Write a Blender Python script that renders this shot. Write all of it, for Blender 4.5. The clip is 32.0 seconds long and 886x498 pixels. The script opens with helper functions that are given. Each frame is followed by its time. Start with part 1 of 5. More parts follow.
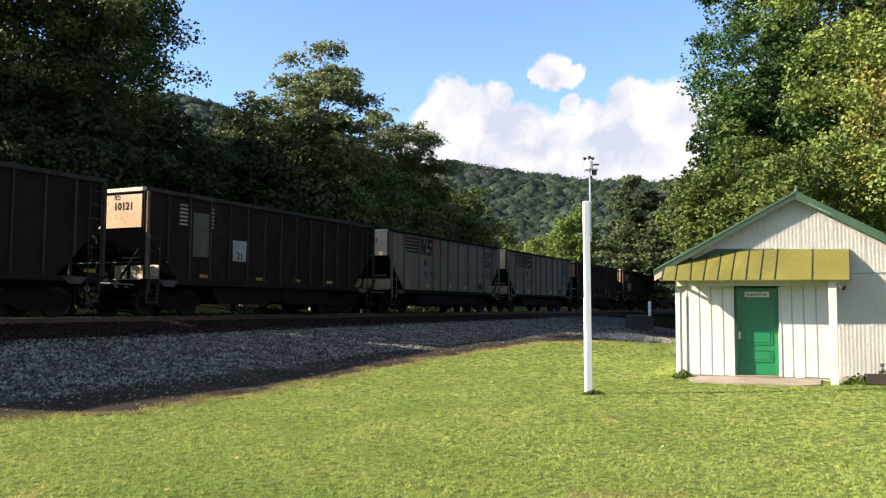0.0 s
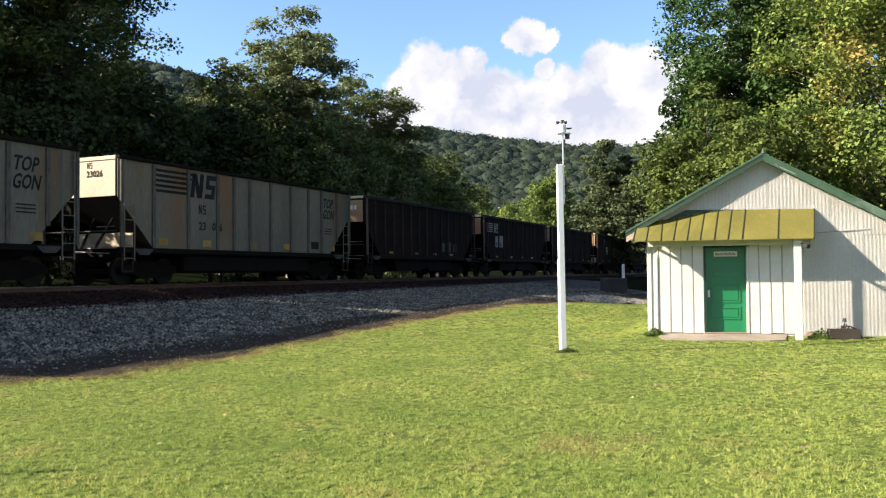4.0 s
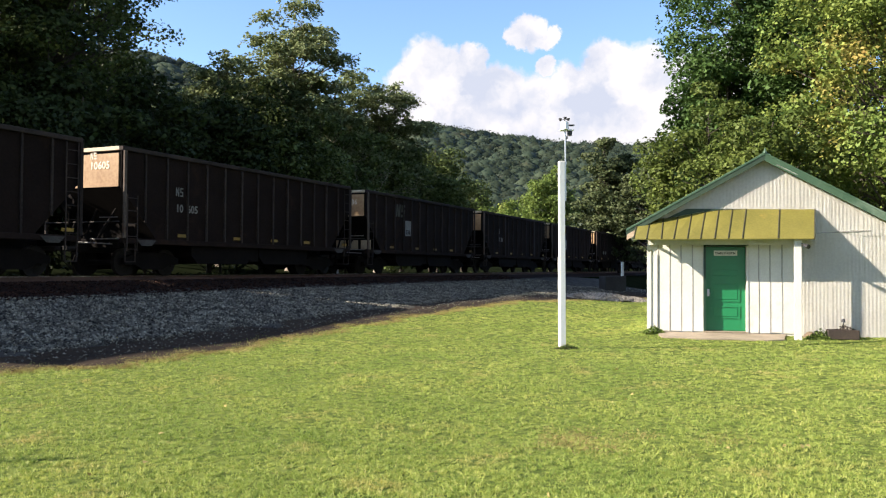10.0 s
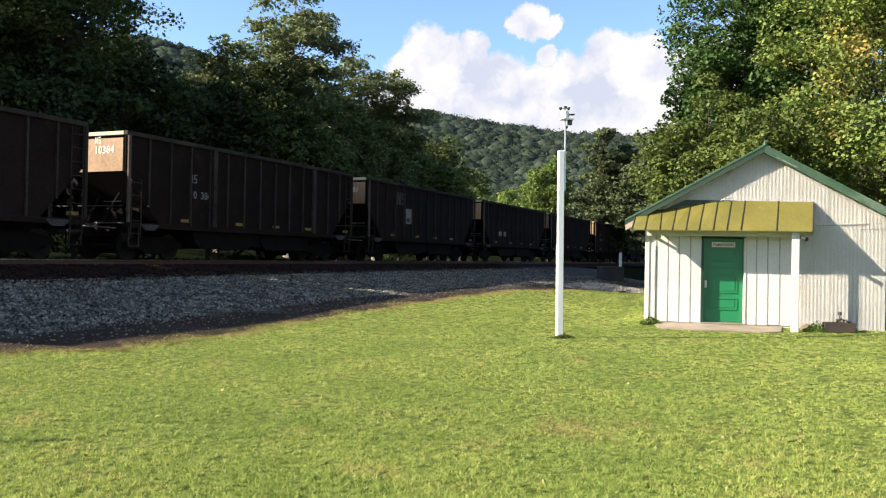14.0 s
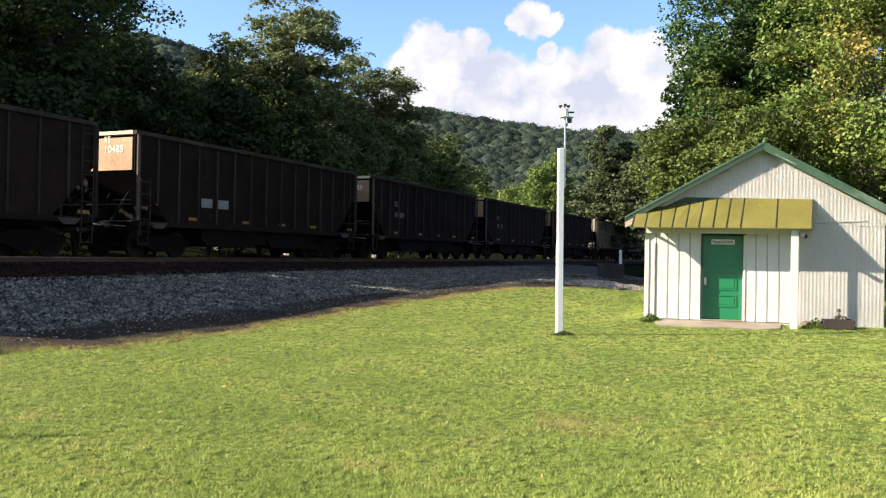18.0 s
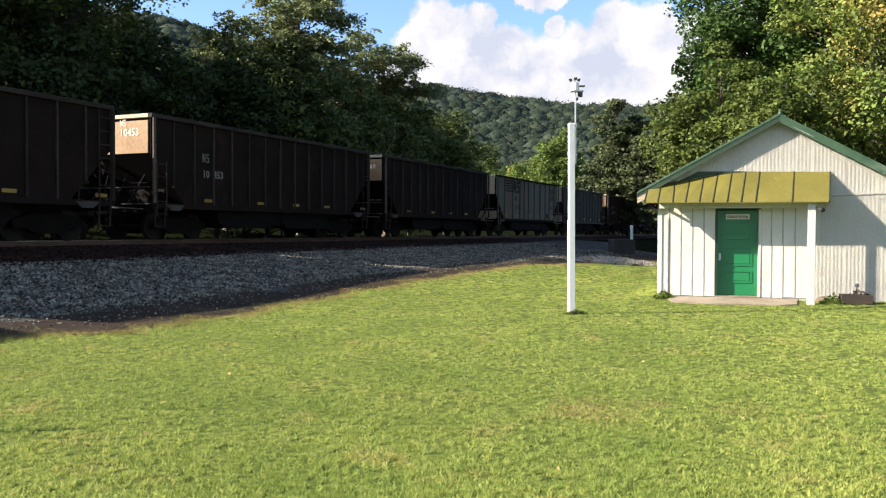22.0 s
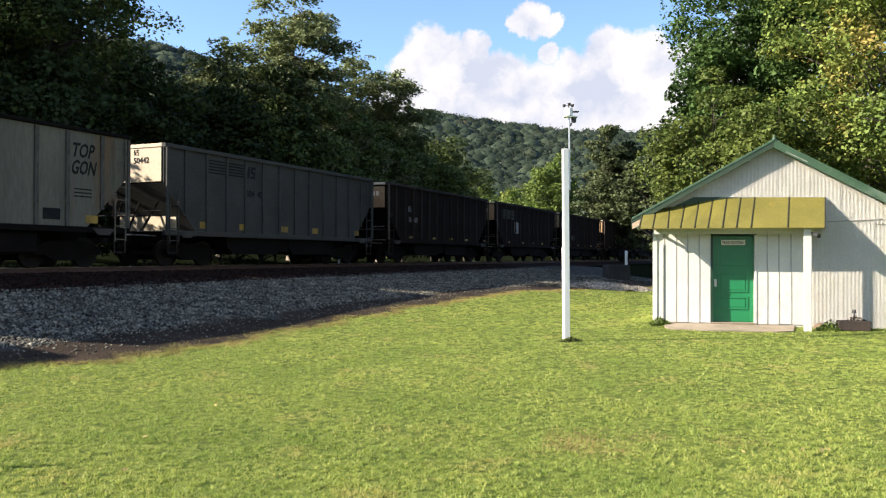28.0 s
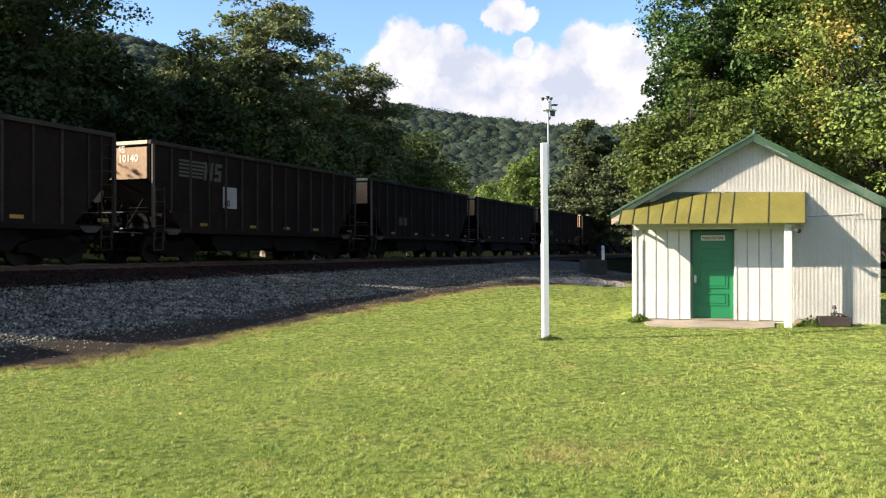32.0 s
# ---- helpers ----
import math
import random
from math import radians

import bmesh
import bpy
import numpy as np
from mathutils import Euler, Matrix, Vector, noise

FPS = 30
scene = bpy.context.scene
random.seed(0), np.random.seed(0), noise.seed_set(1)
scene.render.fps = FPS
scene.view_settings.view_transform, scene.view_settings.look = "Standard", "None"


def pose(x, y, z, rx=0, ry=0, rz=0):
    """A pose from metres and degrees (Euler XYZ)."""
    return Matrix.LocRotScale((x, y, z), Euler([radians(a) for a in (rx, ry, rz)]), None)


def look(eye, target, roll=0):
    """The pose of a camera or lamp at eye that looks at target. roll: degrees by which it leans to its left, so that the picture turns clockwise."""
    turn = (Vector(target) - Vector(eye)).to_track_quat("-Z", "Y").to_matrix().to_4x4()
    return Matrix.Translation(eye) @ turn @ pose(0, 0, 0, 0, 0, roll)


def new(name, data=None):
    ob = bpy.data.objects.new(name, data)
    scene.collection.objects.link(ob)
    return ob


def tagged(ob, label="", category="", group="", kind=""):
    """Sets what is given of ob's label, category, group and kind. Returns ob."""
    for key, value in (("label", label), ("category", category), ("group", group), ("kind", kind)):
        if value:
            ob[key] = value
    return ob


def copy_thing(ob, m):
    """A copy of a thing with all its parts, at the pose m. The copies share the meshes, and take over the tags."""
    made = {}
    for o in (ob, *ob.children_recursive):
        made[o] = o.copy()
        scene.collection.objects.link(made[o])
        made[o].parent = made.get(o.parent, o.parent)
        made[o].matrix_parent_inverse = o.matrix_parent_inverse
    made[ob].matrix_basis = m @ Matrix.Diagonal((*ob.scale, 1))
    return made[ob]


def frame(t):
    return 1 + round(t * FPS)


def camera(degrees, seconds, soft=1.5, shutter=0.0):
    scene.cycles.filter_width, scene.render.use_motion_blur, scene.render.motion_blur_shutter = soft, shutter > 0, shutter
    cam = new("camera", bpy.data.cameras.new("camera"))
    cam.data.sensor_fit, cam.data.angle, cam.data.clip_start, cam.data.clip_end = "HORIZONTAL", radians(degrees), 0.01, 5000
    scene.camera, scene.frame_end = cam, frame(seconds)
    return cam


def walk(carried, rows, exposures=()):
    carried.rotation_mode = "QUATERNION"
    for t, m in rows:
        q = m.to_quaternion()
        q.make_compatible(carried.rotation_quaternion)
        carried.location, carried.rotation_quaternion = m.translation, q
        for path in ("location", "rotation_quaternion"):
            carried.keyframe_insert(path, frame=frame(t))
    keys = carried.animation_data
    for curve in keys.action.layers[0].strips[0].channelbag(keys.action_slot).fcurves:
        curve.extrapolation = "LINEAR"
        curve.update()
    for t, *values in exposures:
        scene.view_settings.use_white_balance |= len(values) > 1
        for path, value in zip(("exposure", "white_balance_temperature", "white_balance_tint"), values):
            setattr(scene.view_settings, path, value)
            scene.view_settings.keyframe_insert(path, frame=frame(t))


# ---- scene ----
# ---- camera ----
PATH = [
    (0.0, 0.048, 0.261, 1.703, -1.872, 3.914, 0.303), (0.5, 0.042, 0.236, 1.685, -1.791, 3.923, 0.321), (1.0, 0.041, 0.177, 1.672, -1.516, 3.770, 0.288),
    (1.5, 0.035, 0.118, 1.662, -1.183, 3.507, 0.213), (2.0, 0.044, 0.082, 1.647, -0.899, 3.168, 0.156), (2.5, 0.036, 0.033, 1.641, -0.651, 2.765, 0.063),
    (3.0, 0.034, -0.001, 1.626, -0.464, 2.359, -0.104), (3.5, 0.038, -0.038, 1.625, -0.364, 1.971, -0.367), (5.5, 0.020, -0.057, 1.624, 0.098, 1.039, -0.615),
    (6.0, 0.011, -0.054, 1.629, 0.176, 1.052, -0.531), (6.5, 0.002, -0.058, 1.624, 0.233, 1.124, -0.363), (7.0, -0.001, -0.044, 1.621, 0.250, 1.214, -0.259),
    (7.5, 0.006, -0.048, 1.627, 0.157, 1.253, -0.105), (8.0, 0.006, -0.048, 1.624, 0.072, 1.321, -0.017), (8.5, 0.003, -0.027, 1.623, 0.012, 1.384, 0.101),
    (9.0, -0.000, -0.000, 1.622, -0.031, 1.416, 0.200), (9.5, -0.004, -0.018, 1.619, -0.074, 1.414, 0.225), (10.0, -0.007, -0.061, 1.612, -0.113, 1.313, 0.304),
    (10.5, -0.017, -0.090, 1.612, -0.140, 1.152, 0.411), (11.0, -0.015, -0.089, 1.614, -0.103, 0.994, 0.588), (11.5, -0.016, -0.061, 1.610, -0.023, 0.892, 0.774),
    (12.0, -0.002, -0.050, 1.605, -0.010, 0.789, 0.937), (12.5, -0.006, -0.054, 1.605, 0.014, 0.689, 1.020), (13.0, -0.005, -0.063, 1.598, 0.006, 0.613, 1.042),
    (13.5, -0.006, -0.067, 1.592, 0.007, 0.559, 1.039), (14.0, -0.006, -0.066, 1.598, 0.007, 0.519, 1.047), (14.5, 0.003, -0.057, 1.589, -0.019, 0.569, 1.071),
    (16.5, 0.003, -0.081, 1.599, -0.068, 0.877, 1.030), (17.0, 0.002, -0.083, 1.598, -0.046, 0.746, 1.001), (17.5, 0.002, -0.102, 1.602, -0.042, 0.548, 1.006),
    (18.0, -0.001, -0.125, 1.594, -0.027, 0.352, 1.005), (18.5, -0.007, -0.129, 1.584, -0.001, 0.153, 0.989), (19.0, -0.008, -0.139, 1.591, 0.027, -0.111, 0.957),
    (19.5, -0.005, -0.154, 1.594, 0.034, -0.349, 0.872), (20.0, -0.008, -0.157, 1.580, 0.061, -0.600, 0.932), (20.5, -0.003, -0.142, 1.581, 0.007, -0.850, 0.845),
    (21.0, -0.007, -0.057, 1.595, -0.196, -1.071, 0.725), (21.5, -0.002, 0.049, 1.618, -0.429, -1.276, 0.427), (22.0, 0.001, 0.166, 1.638, -0.659, -1.259, 0.239),
    (22.5, 0.006, 0.285, 1.649, -0.898, -0.800, 0.232), (23.0, 0.013, 0.337, 1.667, -1.081, -0.129, 0.282), (23.5, 0.014, 0.339, 1.674, -1.166, 0.541, 0.279),
    (24.0, 0.012, 0.341, 1.685, -1.168, 1.092, 0.293), (24.5, 0.023, 0.293, 1.687, -1.240, 1.382, 0.345), (25.0, 0.022, 0.239, 1.688, -1.293, 1.386, 0.390),
    (25.5, 0.013, 0.214, 1.680, -1.256, 1.387, 0.366), (27.5, 0.031, 0.317, 1.660, -0.582, 0.842, 0.215), (28.0, 0.028, 0.342, 1.660, -0.301, 0.499, 0.160),
    (28.5, 0.029, 0.348, 1.654, -0.069, 0.174, 0.146), (29.0, 0.037, 0.334, 1.648, 0.127, 0.044, 0.129), (29.5, 0.042, 0.332, 1.648, 0.362, 0.030, 0.172),
    (30.0, 0.045, 0.324, 1.649, 0.587, 0.043, 0.128), (30.5, 0.043, 0.324, 1.656, 0.773, 0.028, 0.235), (31.0, 0.039, 0.379, 1.677, 0.959, 0.045, 0.292),
    (31.5, 0.034, 0.499, 1.692, 1.255, 0.071, 0.298), (32.0, 0.020, 0.745, 1.707, 1.370, 0.122, -0.062),
]
cam = camera(56.46, 32.0, soft=1.2)
rows = []
for t, x, y, z, yaw, pitch, roll in PATH:
    eye = Vector((x, y, z))
    way = Vector((math.sin(radians(yaw)) * math.cos(radians(pitch)), math.cos(radians(yaw)) * math.cos(radians(pitch)),
                  math.sin(radians(pitch))))
    rows.append((t, look(eye, eye + way * 10, roll)))
walk(cam, rows, [(0.0, 1.74, 6450.0, 15.0), (32.0, 1.74, 6450.0, 15.0)])

# ---- light: low afternoon sun from beyond the track, blue sky with cumulus ----
SUN_EL, SUN_AZ = 27.3, 259.5  # degrees; azimuth clockwise from +y
sun_dir = Vector((math.sin(radians(SUN_AZ)) * math.cos(radians(SUN_EL)), math.cos(radians(SUN_AZ)) * math.cos(radians(SUN_EL)),
                  math.sin(radians(SUN_EL))))
lamp = bpy.data.lights.new("sun", "SUN")
lamp.energy, lamp.angle, lamp.color = 4.4, radians(0.53), (1.0, 0.9, 0.74)
sun = new("sun", lamp)
sun.matrix_world = look(sun_dir * 200, (0, 0, 0))


def build_world():
    w = bpy.data.worlds.new("sky")
    scene.world = w
    w.use_nodes = True
    nt = w.node_tree
    nd, lk = nt.nodes, nt.links
    nd.clear()
    out = nd.new("ShaderNodeOutputWorld")
    sky = nd.new("ShaderNodeTexSky")
    sky.sky_type, sky.sun_disc = "NISHITA", False
    sky.sun_elevation, sky.sun_rotation = radians(SUN_EL), radians(SUN_AZ)
    sky.air_density, sky.dust_density, sky.ozone_density = 1.0, 0.3, 4.0
    bg = nd.new("ShaderNodeBackground")
    bg.inputs[1].default_value = 0.085
    lk.new(sky.outputs[0], bg.inputs[0])
    geo = nd.new("ShaderNodeTexCoord")
    # cloud puffs: azimuth and elevation of centre in degrees, radius in degrees
    puffs = [(-1.24, 13.7, 2.0), (-2.8, 12.6, 1.4), (0.3, 13.1, 2.0), (1.96, 14.4, 1.2), (1.7, 13.3, 1.6), (5.97, 16.0, 1.15), (4.9, 15.6, 0.8), (6.9, 15.7, 0.85), (7.0, 13.8, 0.8),
             (3.8, 11.8, 2.3), (8.8, 12.2, 1.8), (11.4, 13.2, 2.1), (13.2, 12.8, 2.4), (14.7, 11.6, 2.5), (6.5, 10.4, 3.0), (10.3, 10.3, 3.2), (1.1, 11.3, 2.4), (-1.2, 11.2, 2.0),
             (13.1, 9.5, 3.0), (4.2, 9.3, 3.0), (17.6, 11.5, 3.0), (21.0, 12.5, 3.5), (0.5, 8.5, 3.0), (9.0, 7.8, 3.5), (-3.5, 10.0, 2.4)]
    big = nd.new("ShaderNodeTexNoise")
    big.inputs["Scale"].default_value, big.inputs["Detail"].default_value = 26, 10
    big.inputs["Roughness"].default_value = 0.58
    lk.new(geo.outputs["Generated"], big.inputs["Vector"])
    sub = nd.new("ShaderNodeVectorMath")
    sub.operation = "SUBTRACT"
    lk.new(big.outputs["Color"], sub.inputs[0])
    sub.inputs[1].default_value = (0.5, 0.5, 0.5)
    mul = nd.new("ShaderNodeVectorMath")
    mul.operation = "SCALE"
    mul.inputs["Scale"].default_value = 0.036
    lk.new(sub.outputs[0], mul.inputs[0])
    billow = nd.new("ShaderNodeTexNoise")
    billow.inputs["Scale"].default_value, billow.inputs["Detail"].default_value = 85, 8
    billow.inputs["Roughness"].default_value = 0.62
    lk.new(geo.outputs["Generated"], billow.inputs["Vector"])
    sub2 = nd.new("ShaderNodeVectorMath")
    sub2.operation = "SUBTRACT"
    lk.new(billow.outputs["Color"], sub2.inputs[0])
    sub2.inputs[1].default_value = (0.5, 0.5, 0.5)
    mul2 = nd.new("ShaderNodeVectorMath")
    mul2.operation = "MULTIPLY_ADD"
    lk.new(sub2.outputs[0], mul2.inputs[0])
    mul2.inputs[1].default_value = (0.014, 0.014, 0.014)
    lk.new(mul.outputs[0], mul2.inputs[2])
    add = nd.new("ShaderNodeVectorMath")
    lk.new(geo.outputs["Generated"], add.inputs[0])
    lk.new(mul2.outputs[0], add.inputs[1])
    last = None
    for az, el, r in puffs:
        d = nd.new("ShaderNodeVectorMath")
        d.operation = "DISTANCE"
        lk.new(add.outputs[0], d.inputs[0])
        d.inputs[1].default_value = (math.sin(radians(az)) * math.cos(radians(el)), math.cos(radians(az)) * math.cos(radians(el)), math.sin(radians(el)))
        m = nd.new("ShaderNodeMapRange")
        m.interpolation_type = "SMOOTHSTEP"
        m.inputs["From Min"].default_value, m.inputs["From Max"].default_value = radians(r) * 1.10, radians(r) * 0.80
        lk.new(d.outputs["Value"], m.inputs["Value"])
        if last is None:
            last = m.outputs[0]
        else:
            mx = nd.new("ShaderNodeMath")
            mx.operation = "MAXIMUM"
            lk.new(last, mx.inputs[0])
            lk.new(m.outputs[0], mx.inputs[1])
            last = mx.outputs[0]
    # scattered fair-weather cumulus over the rest of the sky, behind and beside the view
    sep = nd.new("ShaderNodeSeparateXYZ")
    lk.new(geo.outputs["Generated"], sep.inputs[0])
    back = nd.new("ShaderNodeMapRange")
    back.inputs["From Min"].default_value, back.inputs["From Max"].default_value = 0.45, 0.1
    lk.new(sep.outputs["Y"], back.inputs["Value"])
    field = nd.new("ShaderNodeTexNoise")
    field.inputs["Scale"].default_value, field.inputs["Detail"].default_value = 3.2, 9
    lk.new(geo.outputs["Generated"], field.inputs["Vector"])
    cut = nd.new("ShaderNodeMapRange")
    cut.interpolation_type = "SMOOTHSTEP"
    cut.inputs["From Min"].default_value, cut.inputs["From Max"].default_value = 0.50, 0.60
    lk.new(field.outputs["Fac"], cut.inputs["Value"])
    both = nd.new("ShaderNodeMath")
    both.operation = "MULTIPLY"
    lk.new(back.outputs[0], both.inputs[0])
    lk.new(cut.outputs[0], both.inputs[1])
    mx = nd.new("ShaderNodeMath")
    mx.operation = "MAXIMUM"
    lk.new(last, mx.inputs[0])
    lk.new(both.outputs[0], mx.inputs[1])
    last = mx.outputs[0]
    # grey folds inside the cloud
    fold = nd.new("ShaderNodeTexNoise")
    fold.inputs["Scale"].default_value, fold.inputs["Detail"].default_value = 17, 7
    lk.new(add.outputs[0], fold.inputs["Vector"])
    ramp = nd.new("ShaderNodeValToRGB")
    ramp.color_ramp.elements[0].position, ramp.color_ramp.elements[0].color = 0.36, (0.66, 0.72, 0.83, 1)
    ramp.color_ramp.elements[1].position, ramp.color_ramp.elements[1].color = 0.56, (1.0, 0.985, 0.96, 1)
    lk.new(fold.outputs["Fac"], ramp.inputs[0])
    white = nd.new("ShaderNodeBackground")
    white.inputs[1].default_value = 0.32
    lk.new(ramp.outputs[0], white.inputs[0])
    mix = nd.new("ShaderNodeMixShader")
    lk.new(last, mix.inputs[0])
    lk.new(bg.outputs[0], mix.inputs[1])
    lk.new(white.outputs[0], mix.inputs[2])
    lk.new(mix.outputs[0], out.inputs[0])


build_world()

# ---- materials ----
def mat(name, a, b, scale=4.0, fine=60.0, rough=0.8, metal=0.0, bump=0.15, spots=None, spot_at=0.62, rand=0.0, mapping=(1, 1, 1), translucent=0.0, spec=0.5,
        island=0.0, lo=0.36, hi=0.64):
    """Procedural surface: two colours over coarse and fine noise, optional stains, relief, and a random shade per object or per island."""
    m = bpy.data.materials.new(name)
    m.use_nodes = True
    nt = m.node_tree
    nd, lk = nt.nodes, nt.links
    bsdf = nd["Principled BSDF"]
    co = nd.new("ShaderNodeTexCoord")
    mp = nd.new("ShaderNodeMapping")
    mp.inputs["Scale"].default_value = mapping
    lk.new(co.outputs["Object"], mp.inputs["Vector"])
    n1 = nd.new("ShaderNodeTexNoise")
    n1.inputs["Scale"].default_value, n1.inputs["Detail"].default_value = scale, 5
    n2 = nd.new("ShaderNodeTexNoise")
    n2.inputs["Scale"].default_value, n2.inputs["Detail"].default_value = fine, 3
    lk.new(mp.outputs[0], n1.inputs["Vector"])
    lk.new(mp.outputs[0], n2.inputs["Vector"])
    av = nd.new("ShaderNodeMath")
    av.operation = "MULTIPLY_ADD"
    av.inputs[1].default_value = 0.45
    lk.new(n2.outputs["Fac"], av.inputs[0])
    sc = nd.new("ShaderNodeMath")
    sc.operation = "MULTIPLY"
    sc.inputs[1].default_value = 0.55
    lk.new(n1.outputs["Fac"], sc.inputs[0])
    lk.new(sc.outputs[0], av.inputs[2])
    ramp = nd.new("ShaderNodeValToRGB")
    ramp.color_ramp.elements[0].position, ramp.color_ramp.elements[0].color = lo, (*a, 1)
    ramp.color_ramp.elements[1].position, ramp.color_ramp.elements[1].color = hi, (*b, 1)
    lk.new(av.outputs[0], ramp.inputs[0])
    col = ramp.outputs[0]
    if spots:
        n3 = nd.new("ShaderNodeTexNoise")
        n3.inputs["Scale"].default_value, n3.inputs["Detail"].default_value = scale * 0.6, 7
        n3.inputs["Roughness"].default_value = 0.65
        lk.new(mp.outputs[0], n3.inputs["Vector"])
        mr = nd.new("ShaderNodeMapRange")
        mr.inputs["From Min"].default_value, mr.inputs["From Max"].default_value = spot_at - 0.05, spot_at + 0.08
        lk.new(n3.outputs["Fac"], mr.inputs["Value"])
        mx = nd.new("ShaderNodeMix")
        mx.data_type = "RGBA"
        lk.new(mr.outputs[0], mx.inputs["Factor"])
        lk.new(col, mx.inputs["A"])
        mx.inputs["B"].default_value = (*spots, 1)
        col = mx.outputs["Result"]
    if rand or island:
        src = nd.new("ShaderNodeObjectInfo").outputs["Random"] if rand else nd.new("ShaderNodeNewGeometry").outputs["Random Per Island"]
        k = rand or island
        mr = nd.new("ShaderNodeMapRange")
        mr.inputs["To Min"].default_value, mr.inputs["To Max"].default_value = 1 - k, 1 + k
        lk.new(src, mr.inputs["Value"])
        vm = nd.new("ShaderNodeVectorMath")
        vm.operation = "SCALE"
        lk.new(col, vm.inputs[0])
        lk.new(mr.outputs[0], vm.inputs["Scale"])
        col = vm.outputs[0]
    lk.new(col, bsdf.inputs["Base Color"])
    bsdf.inputs["Roughness"].default_value, bsdf.inputs["Metallic"].default_value = rough, metal
    bsdf.inputs["Specular IOR Level"].default_value = spec
    if bump:
        bp = nd.new("ShaderNodeBump")
        bp.inputs["Strength"].default_value, bp.inputs["Distance"].default_value = bump, 0.02
        lk.new(av.outputs[0], bp.inputs["Height"])
        lk.new(bp.outputs[0], bsdf.inputs["Normal"])
    if translucent:
        tr = nd.new("ShaderNodeBsdfTranslucent")
        lk.new(col, tr.inputs["Color"])
        ms = nd.new("ShaderNodeMixShader")
        ms.inputs[0].default_value = translucent
        lk.new(bsdf.outputs[0], ms.inputs[1])
        lk.new(tr.outputs[0], ms.inputs[2])
        lk.new(ms.outputs[0], nd["Material Output"].inputs[0])
    return m


def grass_mat(name):
    """Living grass: deep and yellow-green patches, blade-to-blade hue, a few straw blades."""
    m = bpy.data.materials.new(name)
    m.use_nodes = True
    nd, lk = m.node_tree.nodes, m.node_tree.links
    bsdf = nd["Principled BSDF"]
    co = nd.new("ShaderNodeTexCoord")

    def noise(scale, detail, lo, hi):
        n = nd.new("ShaderNodeTexNoise")
        n.inputs["Scale"].default_value, n.inputs["Detail"].default_value = scale, detail
        lk.new(co.outputs["Object"], n.inputs["Vector"])
        r = nd.new("ShaderNodeMapRange")
        r.inputs["From Min"].default_value, r.inputs["From Max"].default_value = lo, hi
        lk.new(n.outputs["Fac"], r.inputs["Value"])
        return r.outputs[0]

    def blend(fac, a, b):
        x = nd.new("ShaderNodeMix")
        x.data_type = "RGBA"
        lk.new(fac, x.inputs["Factor"])
        for socket, c in (("A", a), ("B", b)):
            if isinstance(c, tuple):
                x.inputs[socket].default_value = (*c, 1)
            else:
                lk.new(c, x.inputs[socket])
        return x.outputs["Result"]

    rnd = nd.new("ShaderNodeNewGeometry").outputs["Random Per Island"]
    green = blend(noise(0.6, 6, 0.36, 0.66), (0.26, 0.335, 0.074), (0.43, 0.465, 0.117))
    green = blend(noise(17.0, 3, 0.45, 0.66), green, (0.175, 0.25, 0.052))
    green = blend(noise(1.15, 6, 0.57, 0.74), green, (0.43, 0.375, 0.13))
    tint = nd.new("ShaderNodeValToRGB")
    tint.color_ramp.elements[0].position, tint.color_ramp.elements[0].color = 0.0, (0.64, 0.74, 0.62, 1)
    tint.color_ramp.elements[1].position, tint.color_ramp.elements[1].color = 0.9, (1.24, 1.20, 1.18, 1)
    straw = tint.color_ramp.elements.new(0.93)
    straw.color = (1.5, 1.25, 1.8, 1)
    lk.new(rnd, tint.inputs[0])
    vm = nd.new("ShaderNodeVectorMath")
    vm.operation = "MULTIPLY"
    lk.new(green, vm.inputs[0])
    lk.new(tint.outputs[0], vm.inputs[1])
    lk.new(vm.outputs[0], bsdf.inputs["Base Color"])
    bsdf.inputs["Roughness"].default_value, bsdf.inputs["Specular IOR Level"].default_value = 0.6, 0.25
    tr = nd.new("ShaderNodeBsdfTranslucent")
    lk.new(vm.outputs[0], tr.inputs["Color"])
    ms = nd.new("ShaderNodeMixShader")
    ms.inputs[0].default_value = 0.35
    lk.new(bsdf.outputs[0], ms.inputs[1])
    lk.new(tr.outputs[0], ms.inputs[2])
    lk.new(ms.outputs[0], nd["Material Output"].inputs[0])
    return m


M_LAWN = mat("lawn_soil", (0.048, 0.072, 0.013), (0.155, 0.19, 0.037), 11, 75, 0.95, bump=0.8, spots=(0.22, 0.20, 0.06), spot_at=0.66, spec=0.1, lo=0.42, hi=0.58)
M_BLADE = grass_mat("grass_blades")
# litter far below its own tone: shade under the trees put into the colour
M_WOODFLOOR = mat("shaded_leaf_litter", (0.006, 0.0085, 0.004), (0.0125, 0.0165, 0.008), 0.6, 12, 1.0, bump=0.5, spec=0.0)
M_GRAVEL = mat("ballast_bed", (0.016, 0.015, 0.0125), (0.07, 0.066, 0.055), 2.0, 38, 0.95, bump=1.0, spec=0.2)
M_STONE = mat("crushed_stone", (0.022, 0.0207, 0.0165), (0.205, 0.198, 0.155), 2.5, 30, 0.9, bump=0.3, island=0.95, spec=0.3)
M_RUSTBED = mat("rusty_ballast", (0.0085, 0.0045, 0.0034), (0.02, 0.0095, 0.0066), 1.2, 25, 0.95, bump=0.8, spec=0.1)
M_STRAW = mat("dry_straw_thatch", (0.17, 0.135, 0.05), (0.40, 0.33, 0.13), 6, 40, 0.95, bump=0.4, spec=0.1)
